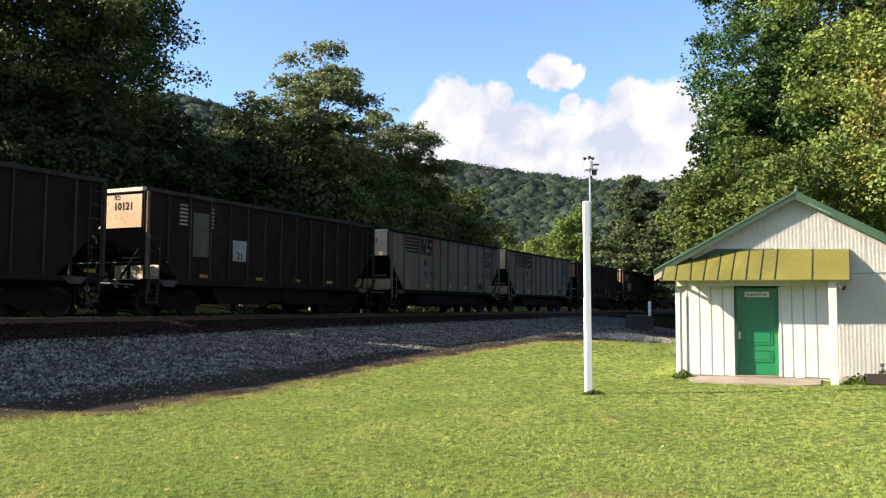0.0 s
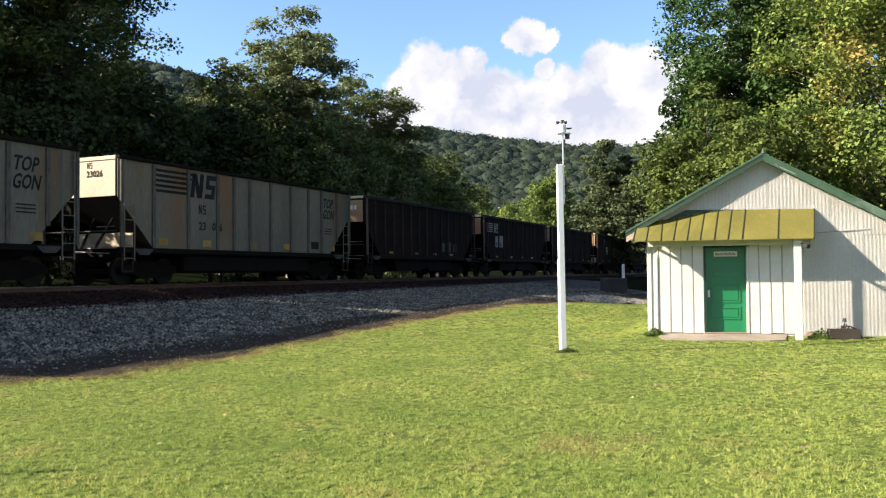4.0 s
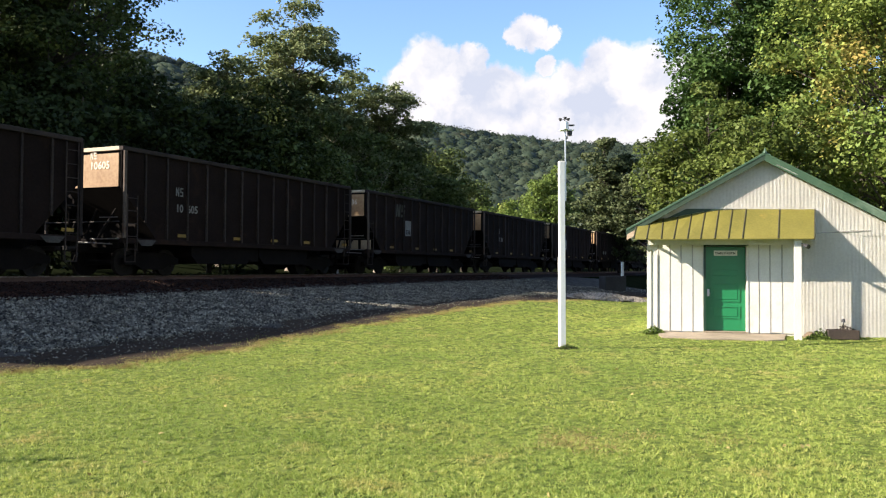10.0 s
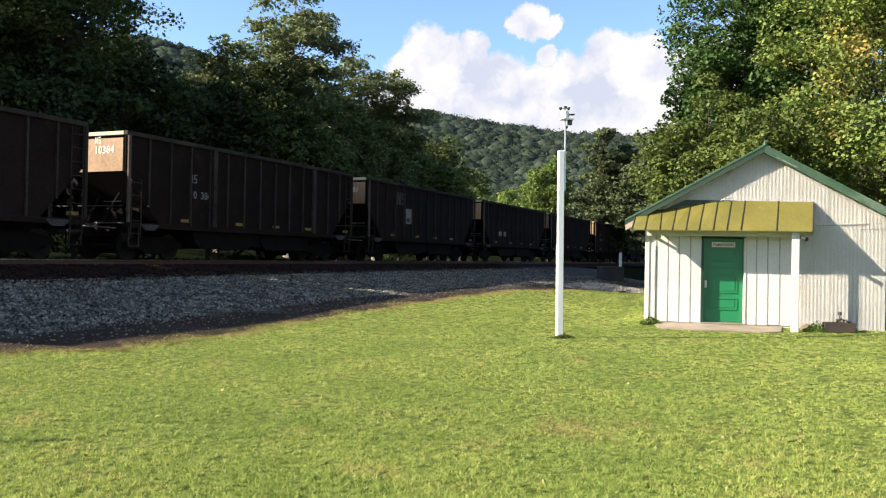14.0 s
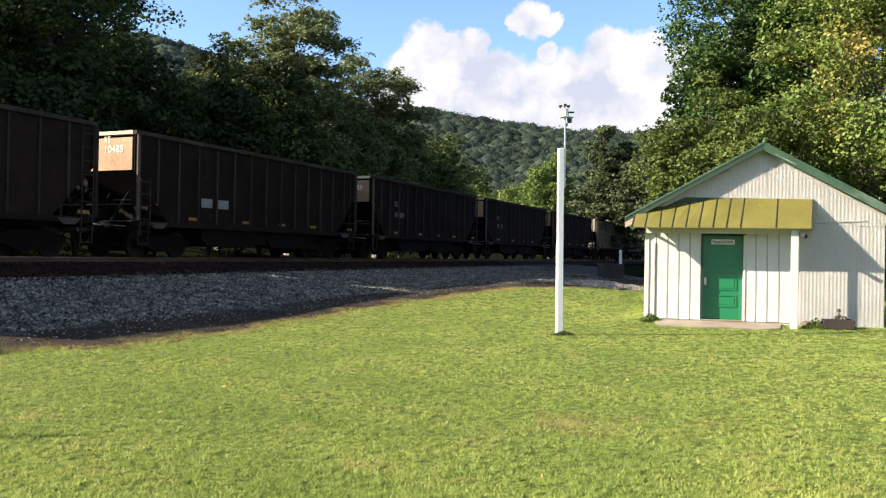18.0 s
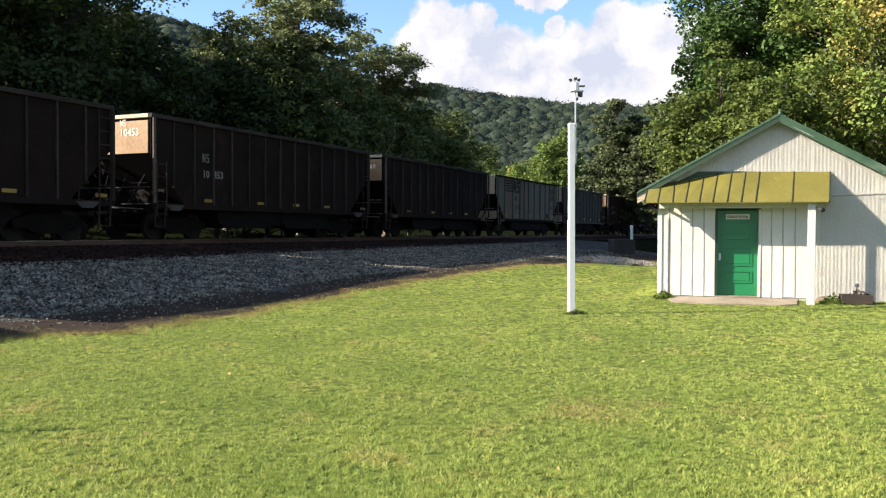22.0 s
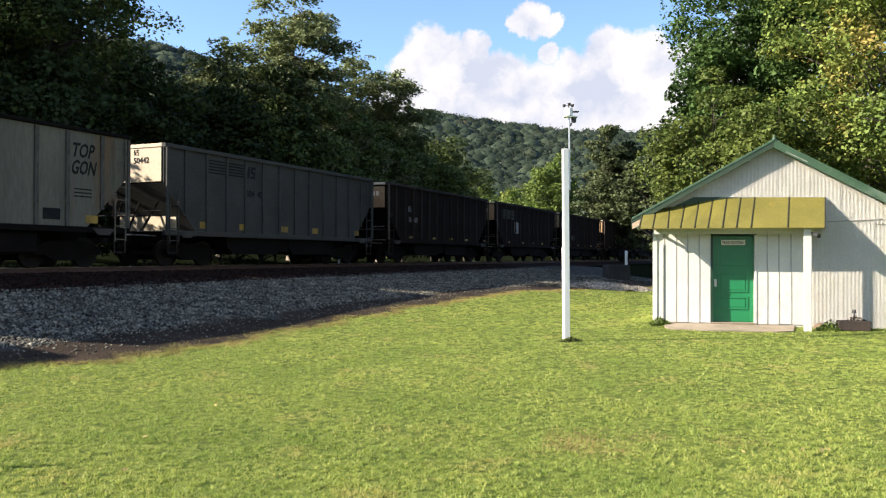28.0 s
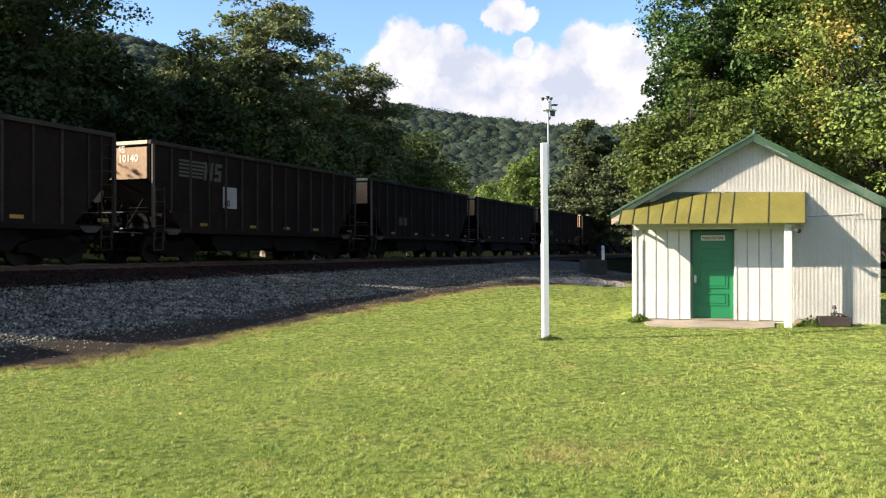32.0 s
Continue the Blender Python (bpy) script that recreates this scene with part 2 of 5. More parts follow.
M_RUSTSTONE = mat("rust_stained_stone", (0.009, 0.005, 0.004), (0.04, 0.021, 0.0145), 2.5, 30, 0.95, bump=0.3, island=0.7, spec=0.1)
M_BRACKET = mat("pale_worn_bracket", (0.03, 0.027, 0.025), (0.065, 0.06, 0.055), 2, 20, 0.7, bump=0.1, spec=0.2)
M_DIRT = mat("cinder_dirt", (0.014, 0.010, 0.007), (0.045, 0.032, 0.021), 1.0, 20, 0.95, bump=0.6, spec=0.1)
M_RAIL = mat("rail_steel", (0.05, 0.025, 0.018), (0.09, 0.045, 0.03), 3, 40, 0.7, bump=0.2)
M_RAILTOP = mat("polished_rail_head", (0.45, 0.45, 0.46), (0.6, 0.6, 0.6), 3, 40, 0.3, metal=1.0, bump=0)
M_TIE = mat("creosote_timber", (0.025, 0.018, 0.014), (0.06, 0.042, 0.03), 3, 40, 0.9, rand=0.3)
M_WHITE = mat("white_painted_boards", (0.505, 0.49, 0.43), (0.62, 0.605, 0.54), 1.3, 35, 0.6, bump=0.12, spots=(0.47, 0.43, 0.35), spot_at=0.63)
M_TIN = mat("white_painted_corrugated_sheet", (0.63, 0.61, 0.545), (0.75, 0.73, 0.66), 1.0, 22, 0.45, bump=0.1, spots=(0.50, 0.43, 0.32), spot_at=0.66)
# greyer than the boards: the joints' shadow lines are put into this colour
M_BATTEN = mat("shadow_line_grey", (0.26, 0.25, 0.22), (0.42, 0.41, 0.37), 3, 40, 0.6)
M_TRIM = mat("green_painted_trim", (0.022, 0.062, 0.03), (0.042, 0.09, 0.046), 2, 30, 0.6, spots=(0.10, 0.15, 0.10), spot_at=0.6)
M_DOOR = mat("green_gloss_door_paint", (0.007, 0.14, 0.05), (0.010, 0.175, 0.063), 2, 40, 0.35, bump=0.06)
M_DOORDARK = mat("dark_green_frame_paint", (0.005, 0.028, 0.015), (0.008, 0.04, 0.02), 2, 40, 0.5)
M_AWN = mat("mustard_painted_metal", (0.115, 0.104, 0.017), (0.172, 0.15, 0.027), 1.6, 25, 0.55, bump=0.15, spots=(0.36, 0.22, 0.04), spot_at=0.7)
M_AWNRIB = mat("dirty_seam_metal", (0.02, 0.018, 0.006), (0.045, 0.04, 0.012), 3, 30, 0.6)
# about half the tone of M_TRIM, with paler spots
M_TRIMDARK = mat("darker_green_trim", (0.011, 0.03, 0.015), (0.022, 0.046, 0.025), 2, 30, 0.7, spots=(0.05, 0.075, 0.05), spot_at=0.62)
M_ROOF = mat("dull_green_roof_metal", (0.06, 0.12, 0.07), (0.12, 0.18, 0.12), 1.5, 20, 0.5)
M_CONC = mat("weathered_concrete", (0.17, 0.14, 0.095), (0.32, 0.265, 0.19), 2.6, 30, 0.9, bump=0.3)
M_DARKCONC = mat("dark_concrete", (0.025, 0.023, 0.02), (0.06, 0.055, 0.048), 1.5, 20, 0.9, bump=0.4)
M_POLE = mat("white_painted_post", (0.74, 0.73, 0.69), (0.84, 0.83, 0.79), 2, 30, 0.55, bump=0.08, spots=(0.66, 0.62, 0.52), spot_at=0.7)
M_GALV = mat("galvanised_tube", (0.45, 0.46, 0.48), (0.6, 0.61, 0.62), 5, 50, 0.4, metal=0.8, bump=0.05)
M_PLASTIC = mat("white_instrument_plastic", (0.72, 0.72, 0.70), (0.8, 0.8, 0.78), 5, 50, 0.45, bump=0.02)
M_BLACKP = mat("black_plastic", (0.015, 0.015, 0.016), (0.03, 0.03, 0.032), 5, 50, 0.5, bump=0.02)
M_SIGN = mat("cream_sign_board", (0.55, 0.55, 0.44), (0.66, 0.66, 0.55), 5, 50, 0.6, bump=0.02)
M_RAWWOOD = mat("bare_weathered_wood", (0.34, 0.25, 0.17), (0.52, 0.41, 0.30), 4, 40, 0.8, mapping=(0.3, 1, 1))
M_CARDARK = mat("soot_black_car_paint", (0.0095, 0.0063, 0.0052), (0.0175, 0.0117, 0.0096), 0.9, 14, 0.8, bump=0.15, spots=(0.03, 0.017, 0.011), spot_at=0.62, rand=0.22, spec=0.06)
# worn rust tan, made paler for the sun falling on the end posts
M_ENDPOST = mat("sunlit_rust_corner_post", (0.045, 0.034, 0.026), (0.12, 0.095, 0.075), 2, 14, 0.7, bump=0.15, spots=(0.06, 0.03, 0.02), spot_at=0.6, spec=0.15)
M_CARPOST = mat("worn_steel_post_edges", (0.015, 0.0115, 0.0098), (0.042, 0.032, 0.027), 1.5, 20, 0.7, bump=0.15, rand=0.3, spec=0.1)
M_CAREND = mat("rust_tan_end_sheet", (0.22, 0.13, 0.062), (0.35, 0.235, 0.125), 0.9, 9, 0.75, bump=0.06, spots=(0.19, 0.085, 0.04), spot_at=0.6, rand=0.25)
M_CARGREY = mat("pale_grey_car_paint", (0.090, 0.087, 0.070), (0.140, 0.134, 0.108), 0.9, 16, 0.65, bump=0.12, mapping=(1, 1, 0.22), spots=(0.15, 0.085, 0.04), spot_at=0.60, spec=0.1)
M_PALEPOST = mat("scuffed_grey_post_paint", (0.04, 0.037, 0.032), (0.12, 0.11, 0.095), 1.2, 14, 0.65, bump=0.12, mapping=(1, 1, 0.3), spots=(0.05, 0.035, 0.025), spot_at=0.58, spec=0.1)
M_CARGREEN = mat("grey_green_car_paint", (0.036, 0.036, 0.034), (0.056, 0.056, 0.053), 0.9, 16, 0.65, bump=0.12, spots=(0.05, 0.04, 0.032), spot_at=0.62, spec=0.1)
M_CREAM = mat("sunlit_cream_end_paint", (0.34, 0.28, 0.185), (0.46, 0.385, 0.27), 1.5, 14, 0.7, bump=0.12, spots=(0.55, 0.35, 0.18), spot_at=0.62)
M_UNDER = mat("near_black_running_gear", (0.0042, 0.0034, 0.003), (0.0085, 0.0066, 0.0058), 3, 30, 0.85, bump=0.2, spec=0.08)
M_WHEEL = mat("worn_wheel_steel", (0.006, 0.005, 0.0045), (0.014, 0.012, 0.011), 3, 30, 0.7, metal=0.0, spec=0.15, bump=0.1)
M_SHINE = mat("bright_worn_steel", (0.35, 0.34, 0.33), (0.55, 0.54, 0.52), 3, 30, 0.4, metal=0.9, bump=0.05)
M_COAL = mat("coal_load", (0.008, 0.008, 0.009), (0.02, 0.02, 0.021), 3, 25, 0.6, bump=0.8)
M_STENCIL = mat("white_stencil_paint", (0.10, 0.10, 0.094), (0.20, 0.196, 0.18), 3, 40, 0.7, bump=0.03, spots=(0.22, 0.19, 0.16), spot_at=0.6)
M_ENDNUM = mat("cream_end_numerals", (0.52, 0.45, 0.34), (0.66, 0.59, 0.47), 3, 40, 0.7, bump=0.03)
M_BLACKLET = mat("black_lettering", (0.008, 0.008, 0.009), (0.018, 0.018, 0.019), 3, 40, 0.7, bump=0.02, spec=0.1)
M_YELLOW = mat("yellow_reflector_stripe", (0.12, 0.072, 0.011), (0.25, 0.16, 0.024), 3, 40, 0.5, bump=0.02, rand=0.35)
M_PATCH = mat("white_number_patch", (0.13, 0.13, 0.125), (0.24, 0.24, 0.23), 2, 25, 0.7, bump=0.03, rand=0.2)
M_OLIVE = mat("olive_repaint_patch", (0.032, 0.032, 0.021), (0.06, 0.06, 0.04), 2, 18, 0.8, bump=0.05)
M_PALESTONE = mat("pale_gravel", (0.16, 0.145, 0.12), (0.36, 0.33, 0.28), 3, 30, 0.9, bump=0.3, island=0.5, spec=0.2)
M_FIELD = mat("brown_field_stone", (0.07, 0.05, 0.03), (0.19, 0.14, 0.09), 5, 40, 0.9, bump=0.5)
M_BARK = mat("tree_bark", (0.028, 0.022, 0.017), (0.07, 0.056, 0.042), 3, 25, 0.95, bump=0.8, mapping=(1, 1, 0.3))
M_BARKPALE = mat("pale_twig_bark", (0.16, 0.13, 0.10), (0.28, 0.24, 0.19), 3, 25, 0.95, bump=0.4)


def leafmat(name, a, b, spots=None, spot_at=0.64, island=0.4, scale=0.35):
    return mat(name, a, b, scale, 2.5, 0.55, bump=0, spots=spots, spot_at=spot_at, translucent=0.28, spec=0.12, island=island)


# darker leaf copy: the shade inside the woods is put into this colour
L_SHADED = leafmat("shaded_woodland_leaves", (0.016, 0.027, 0.008), (0.037, 0.054, 0.015))
L_WOOD = leafmat("woodland_edge_leaves", (0.046, 0.072, 0.02), (0.105, 0.135, 0.04), (0.10, 0.07, 0.03), 0.66)
L_MID = leafmat("midgreen_leaves", (0.075, 0.12, 0.025), (0.16, 0.215, 0.05))
L_AIL = leafmat("feathery_green_leaves", (0.12, 0.16, 0.066), (0.28, 0.315, 0.15), (0.17, 0.115, 0.055), 0.63)
L_BIG = leafmat("broad_deep_green_leaves", (0.031, 0.067, 0.017), (0.072, 0.126, 0.033))
L_YEL = leafmat("yellowing_green_leaves", (0.088, 0.146, 0.032), (0.21, 0.26, 0.06), (0.35, 0.23, 0.065), 0.61)
L_BOX = leafmat("dusty_green_leaves", (0.055, 0.09, 0.02), (0.125, 0.155, 0.036), (0.24, 0.17, 0.06), 0.62)
L_CEDAR = leafmat("dull_evergreen_leaves", (0.05, 0.072, 0.03), (0.10, 0.118, 0.05), (0.13, 0.10, 0.055), 0.68)
# leaf green tinted bluish, so distance haze is part of the colour
L_HILL = leafmat("hazy_hillside_canopy", (0.022, 0.037, 0.026), (0.056, 0.073, 0.045), (0.075, 0.065, 0.036), 0.65, 0.45, 0.11)

# ---- small mesh tools ----
def part(name, bm, material, parent=None, label="", smooth=False):
    me = bpy.data.meshes.new(name)
    bm.normal_update()
    bm.to_mesh(me)
    bm.free()
    me.materials.append(material)
    if smooth:
        me.polygons.foreach_set("use_smooth", [True] * len(me.polygons))
    ob = new(name, me)
    if parent is not None:
        ob.parent = parent
    if label:
        ob["label"] = label
    return ob


def share(name, src, parent, m, label=""):
    """Another object on the mesh of src, placed by m in its parent's space."""
    ob = new(name, src.data if hasattr(src, "data") else src)
    ob.parent = parent
    ob.matrix_local = m
    if label:
        ob["label"] = label
    return ob


def box(bm, x0, x1, y0, y1, z0, z1, bev=0.0):
    r = bmesh.ops.create_cube(bm, size=1.0)
    vs = r["verts"]
    bmesh.ops.scale(bm, vec=(x1 - x0, y1 - y0, z1 - z0), verts=vs)
    bmesh.ops.translate(bm, vec=((x0 + x1) / 2, (y0 + y1) / 2, (z0 + z1) / 2), verts=vs)
    if bev:
        es = list({e for v in vs for e in v.link_edges})
        bmesh.ops.bevel(bm, geom=es, offset=bev, segments=1, affect="EDGES")
    return vs


def boxed(x0, x1, y0, y1, z0, z1, bev=0.0):
    bm = bmesh.new()
    box(bm, x0, x1, y0, y1, z0, z1, bev)
    return bm


def tube(bm, p, q, r0, r1=None, n=8):
    """A tapered round bar from p to q."""
    p, q = Vector(p), Vector(q)
    r1 = r0 if r1 is None else r1
    m = Matrix.Translation((p + q) / 2) @ (q - p).to_track_quat("Z", "Y").to_matrix().to_4x4()
    bmesh.ops.create_cone(bm, cap_ends=True, segments=n, radius1=r0, radius2=r1, depth=(q - p).length, matrix=m)


def tubed(p, q, r0, r1=None, n=8):
    bm = bmesh.new()
    tube(bm, p, q, r0, r1, n)
    return bm


def prism(bm, outline, y0, y1):
    """Extrude an outline in x and z from y0 to y1."""
    a = [bm.verts.new((x, y0, z)) for x, z in outline]
    b = [bm.verts.new((x, y1, z)) for x, z in outline]
    bm.faces.new(a)
    bm.faces.new(list(reversed(b)))
    n = len(a)
    for i in range(n):
        bm.faces.new((a[i], b[i], b[(i + 1) % n], a[(i + 1) % n]))
    bmesh.ops.recalc_face_normals(bm, faces=bm.faces)


def prismed(outline, y0, y1):
    bm = bmesh.new()
    prism(bm, outline, y0, y1)
    return bm


def soup(name, verts, faces, material, parent=None, smooth=False):
    """A mesh from numpy arrays of vertices and equal-sized faces."""
    me = bpy.data.meshes.new(name)
    nv, nf, k = len(verts), len(faces), faces.shape[1]
    me.vertices.add(nv)
    me.vertices.foreach_set("co", verts.astype(np.float32).ravel())
    me.loops.add(nf * k)
    me.loops.foreach_set("vertex_index", faces.astype(np.int32).ravel())
    me.polygons.add(nf)
    me.polygons.foreach_set("loop_start", np.arange(0, nf * k, k, dtype=np.int32))
    me.polygons.foreach_set("loop_total", np.full(nf, k, dtype=np.int32))
    if smooth:
        me.polygons.foreach_set("use_smooth", [True] * nf)
    me.update(calc_edges=True)
    me.materials.append(material)
    ob = new(name, me)
    if parent is not None:
        ob.parent = parent
    return ob


def lettering(words, size, material, parent, m, name="lettering", depth=0.004, wide=1.0, slant=0.0):
    """Raised letters in the built-in font; they read along x and stand up along y of m."""
    cu = bpy.data.curves.new("letters", "FONT")
    cu.body, cu.size, cu.extrude, cu.resolution_u, cu.offset = words, size, depth, 2, size * 0.022
    tmp = bpy.data.objects.new("letters", cu)
    scene.collection.objects.link(tmp)
    me = bpy.data.meshes.new_from_object(tmp.evaluated_get(bpy.context.evaluated_depsgraph_get()))
    bpy.data.objects.remove(tmp)
    bpy.data.curves.remove(cu)
    me.transform(Matrix.Diagonal((wide, 1, 1, 1)))
    me.transform(Matrix(((1, slant, 0, 0), (0, 1, 0, 0), (0, 0, 1, 0), (0, 0, 0, 1))))
    me.materials.clear()
    me.materials.append(material)
    ob = new(name, me)
    ob.parent = parent
    ob.matrix_local = m
    return ob


def thing(name, m, label, category, group="", kind=""):
    e = new(name)
    e.empty_display_size = 0.3
    e.matrix_world = m
    return tagged(e, label, category, group, kind)


# ---- the plan: a straight track; s along it, lat across it (towards the lawn positive) ----
TRACK = radians(23.95)
SA, CA = math.sin(TRACK), math.cos(TRACK)
LAT0 = -20.05   # track centre
RAIL_Z = 1.31


def on_track(s, lat, z=0.0):
    return Vector((SA * s + CA * lat, CA * s - SA * lat, z))


def s_lat(x, y):
    return SA * x + CA * y, CA * x - SA * y


EDGE_S = [-40.0, -10.0, 5.0, 8.2, 9.0, 9.6, 10.7, 12.3, 14.46, 16.59, 19.36, 24.02, 27.03, 27.68, 30.36, 35.96, 42.49, 60.0]
EDGE_LAT = [-14.0, -12.8, -11.8, -10.48, -10.29, -9.88, -9.7, -9.85, -10.09, -10.01, -9.97, -9.77, -9.54, -10.01, -9.19, -7.36, -5.31, -4.0]


def lawn_edge(s):
    """Where gravel meets grass."""
    return np.interp(s, EDGE_S, EDGE_LAT) + 0.10 * np.sin(s * 2.1) + 0.06 * np.sin(s * 5.3 + 1) + 0.03 * np.sin(s * 13.0)


def height(x, y):
    """Ground height, for arrays or numbers."""
    x, y = np.asarray(x, float), np.asarray(y, float)
    s, lat = SA * x + CA * y, CA * x - SA * y
    u, w = (x - 4.68) * 0.969 - (y - 19.0) * 0.247, (x - 4.68) * 0.247 + (y - 19.0) * 0.969
    lawn = np.interp(y, [6, 12, 16.2, 22], [0.0, 0.035, 0.05, 0.12])
    # the lawn rises a little against the shed
    lawn = np.maximum(lawn, 0.05 + 0.105 * np.clip((w + 1.3) / 1.2, 0, 1) * np.clip((u + 1.2) / 1.0, 0, 1)) + 0.02 * np.sin(x * 0.9 + 1.3) * np.sin(y * 0.7) * np.clip((14 - y) / 3, 0, 1)
    # and towards the far end of the gravel bank
    lawn = lawn + 0.26 * np.clip((s - 14) / 12, 0, 1) * np.clip((-4.6 - lat) / 5, 0, 1)
    # beyond the lawn the bank drops to the creek
    lawn = lawn - 1.3 * np.clip((y - 45) / 4.0, 0, 1) * np.clip((lat + 14.6) / 1.0, 0, 1)
    e = np.interp(s, EDGE_S, EDGE_LAT)
    f = np.clip((lat + 17.3) / (e + 17.3), 0, 1)
    side = 0.95 * (1 - f) ** 1.15 + lawn * f
    z = np.where(lat > e, lawn, side)
    z = np.where(lat < -17.3, np.interp(lat, [-300, -120, -60, -40, -30, -25, -23.0, -22.0, -18.1, -17.3], [22, 15, 7, 2.6, 1.2, 0.75, 0.85, 1.13, 1.13, 0.95]), z)
    return z


def build_ground():
    ss = np.concatenate([np.linspace(-900, -60, 12), np.linspace(-50, -12, 20), np.linspace(-10, 60, 141), np.linspace(64, 140, 20), np.linspace(170, 1500, 14)])
    ll = np.concatenate([np.linspace(-1200, -340, 6), np.linspace(-300, -60, 17), np.linspace(-55, -26, 16), np.linspace(-25, -8, 69), np.linspace(-7.5, 30, 60),
                         np.linspace(34, 120, 14), np.linspace(160, 1500, 8)])
    S, L = np.meshgrid(ss, ll, indexing="ij")
    X, Y = SA * S + CA * L, CA * S - SA * L
    Z = height(X, Y)
    v = np.stack([X, Y, Z], -1).reshape(-1, 3)
    a, b = len(ss), len(ll)
    i = (np.arange(a - 1)[:, None] * b + np.arange(b - 1)[None]).ravel()
    f = np.stack([i, i + b, i + b + 1, i + 1], -1)[:, ::-1]
    ob = soup("ground", v, f, M_LAWN, smooth=True)
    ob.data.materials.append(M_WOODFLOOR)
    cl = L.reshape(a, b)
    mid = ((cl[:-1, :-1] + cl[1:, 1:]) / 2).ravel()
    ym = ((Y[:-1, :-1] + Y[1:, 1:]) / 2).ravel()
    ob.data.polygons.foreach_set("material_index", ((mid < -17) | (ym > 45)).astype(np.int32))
    tagged(ob, "mown green lawn with dry straw-coloured patches beside the railway", "lawn", kind="structure")


def build_gravel():
    rng = np.random.default_rng(3)
    ss = np.linspace(-30, 62, 700)
    n = 44
    S = np.repeat(ss[:, None], n, 1)
    E = lawn_edge(ss)[:, None]
    k = np.linspace(0, 1, n)[None]
    L = -17.2 + (E + 17.2) * k
    X, Y = SA * S + CA * L, CA * S - SA * L
    Z = height(X, Y) + 0.025 + rng.normal(0, 0.012, X.shape) * (1 - k)
    Z[:, -1] -= 0.04
    v = np.stack([X, Y, Z], -1).reshape(-1, 3)
    i = (np.arange(len(ss) - 1)[:, None] * n + np.arange(n - 1)[None]).ravel()
    f = np.stack([i, i + n, i + n + 1, i + 1], -1)[:, ::-1]
    ob = soup("gravel_bank", v, f, M_GRAVEL)
    ob.data.materials.append(M_DIRT)
    kk = np.repeat(((k[0, :-1] + k[0, 1:]) / 2)[None], len(ss) - 1, 0)
    wob = 0.77 + 0.04 * np.sin(ss[:-1] * 0.9)[:, None] + 0.03 * np.sin(ss[:-1] * 3.7)[:, None]
    ob.data.polygons.foreach_set("material_index", (kk > wob).ravel().astype(np.int32))
    tagged(ob, "bank of grey crushed stone sloping down from the track to a cindery dirt edge", "gravel", kind="structure")
    scatter("crushed_stones", 50000, -16.35, M_STONE, "loose grey crushed stones strewn over the bank", 0.76, 31)
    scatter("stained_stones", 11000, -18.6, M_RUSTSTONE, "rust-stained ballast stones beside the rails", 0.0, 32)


def scatter(name, cnt, lat0, material, label, stop, seed):
    """Loose stones on the ground from lat0 towards the lawn; stop 0: a narrow belt beside the rails."""
    rng = np.random.default_rng(seed)
    base = np.array([(0, 0, 1), (1, 0, 0), (0, 1, 0), (-1, 0, 0), (0, -1, 0), (0, 0, -0.6)], float)
    tri = np.array([(0, 1, 2), (0, 2, 3), (0, 3, 4), (0, 4, 1), (5, 2, 1), (5, 3, 2), (5, 4, 3), (5, 1, 4)])
    s = 6 + 44 * rng.random(cnt) ** 1.5
    u = rng.random(cnt)
    if stop:
        u = np.where(u > stop, rng.random(cnt) * 0.9, u)
        lat = lat0 + (lawn_edge(s) - lat0) * u
        lift = 0.03
    else:
        lat = lat0 + 2.4 * u
        lift = 0.02
    x, y = SA * s + CA * lat, CA * s - SA * lat
    bed = np.interp(lat - LAT0, [-2.0, 2.0, 2.75, 3.85, 3.9], [1.16, 1.16, 0.99, 0.83, 0.0])
    z = np.maximum(height(x, y), bed) + lift
    size = rng.uniform(0.017, 0.052, cnt) * np.where(u > 0.74, 0.6 if stop else 1.0, 1.0)
    shape = base[None] * rng.uniform(0.65, 1.25, (cnt, 6, 1)) * size[:, None, None]
    ang = rng.random(cnt) * 6.283
    ca, sa = np.cos(ang)[:, None], np.sin(ang)[:, None]
    vx = shape[..., 0] * ca - shape[..., 1] * sa
    vy = shape[..., 0] * sa + shape[..., 1] * ca
    vz = shape[..., 2] * 0.8 + vx * rng.normal(0, 0.3, (cnt, 1))
    v = np.stack([vx + x[:, None], vy + y[:, None], vz + z[:, None]], -1).reshape(-1, 3)
    f = (tri[None] + (np.arange(cnt) * 6)[:, None, None]).reshape(-1, 3)
    tagged(soup(name, v, f, material), label, "stones", kind="stuff")


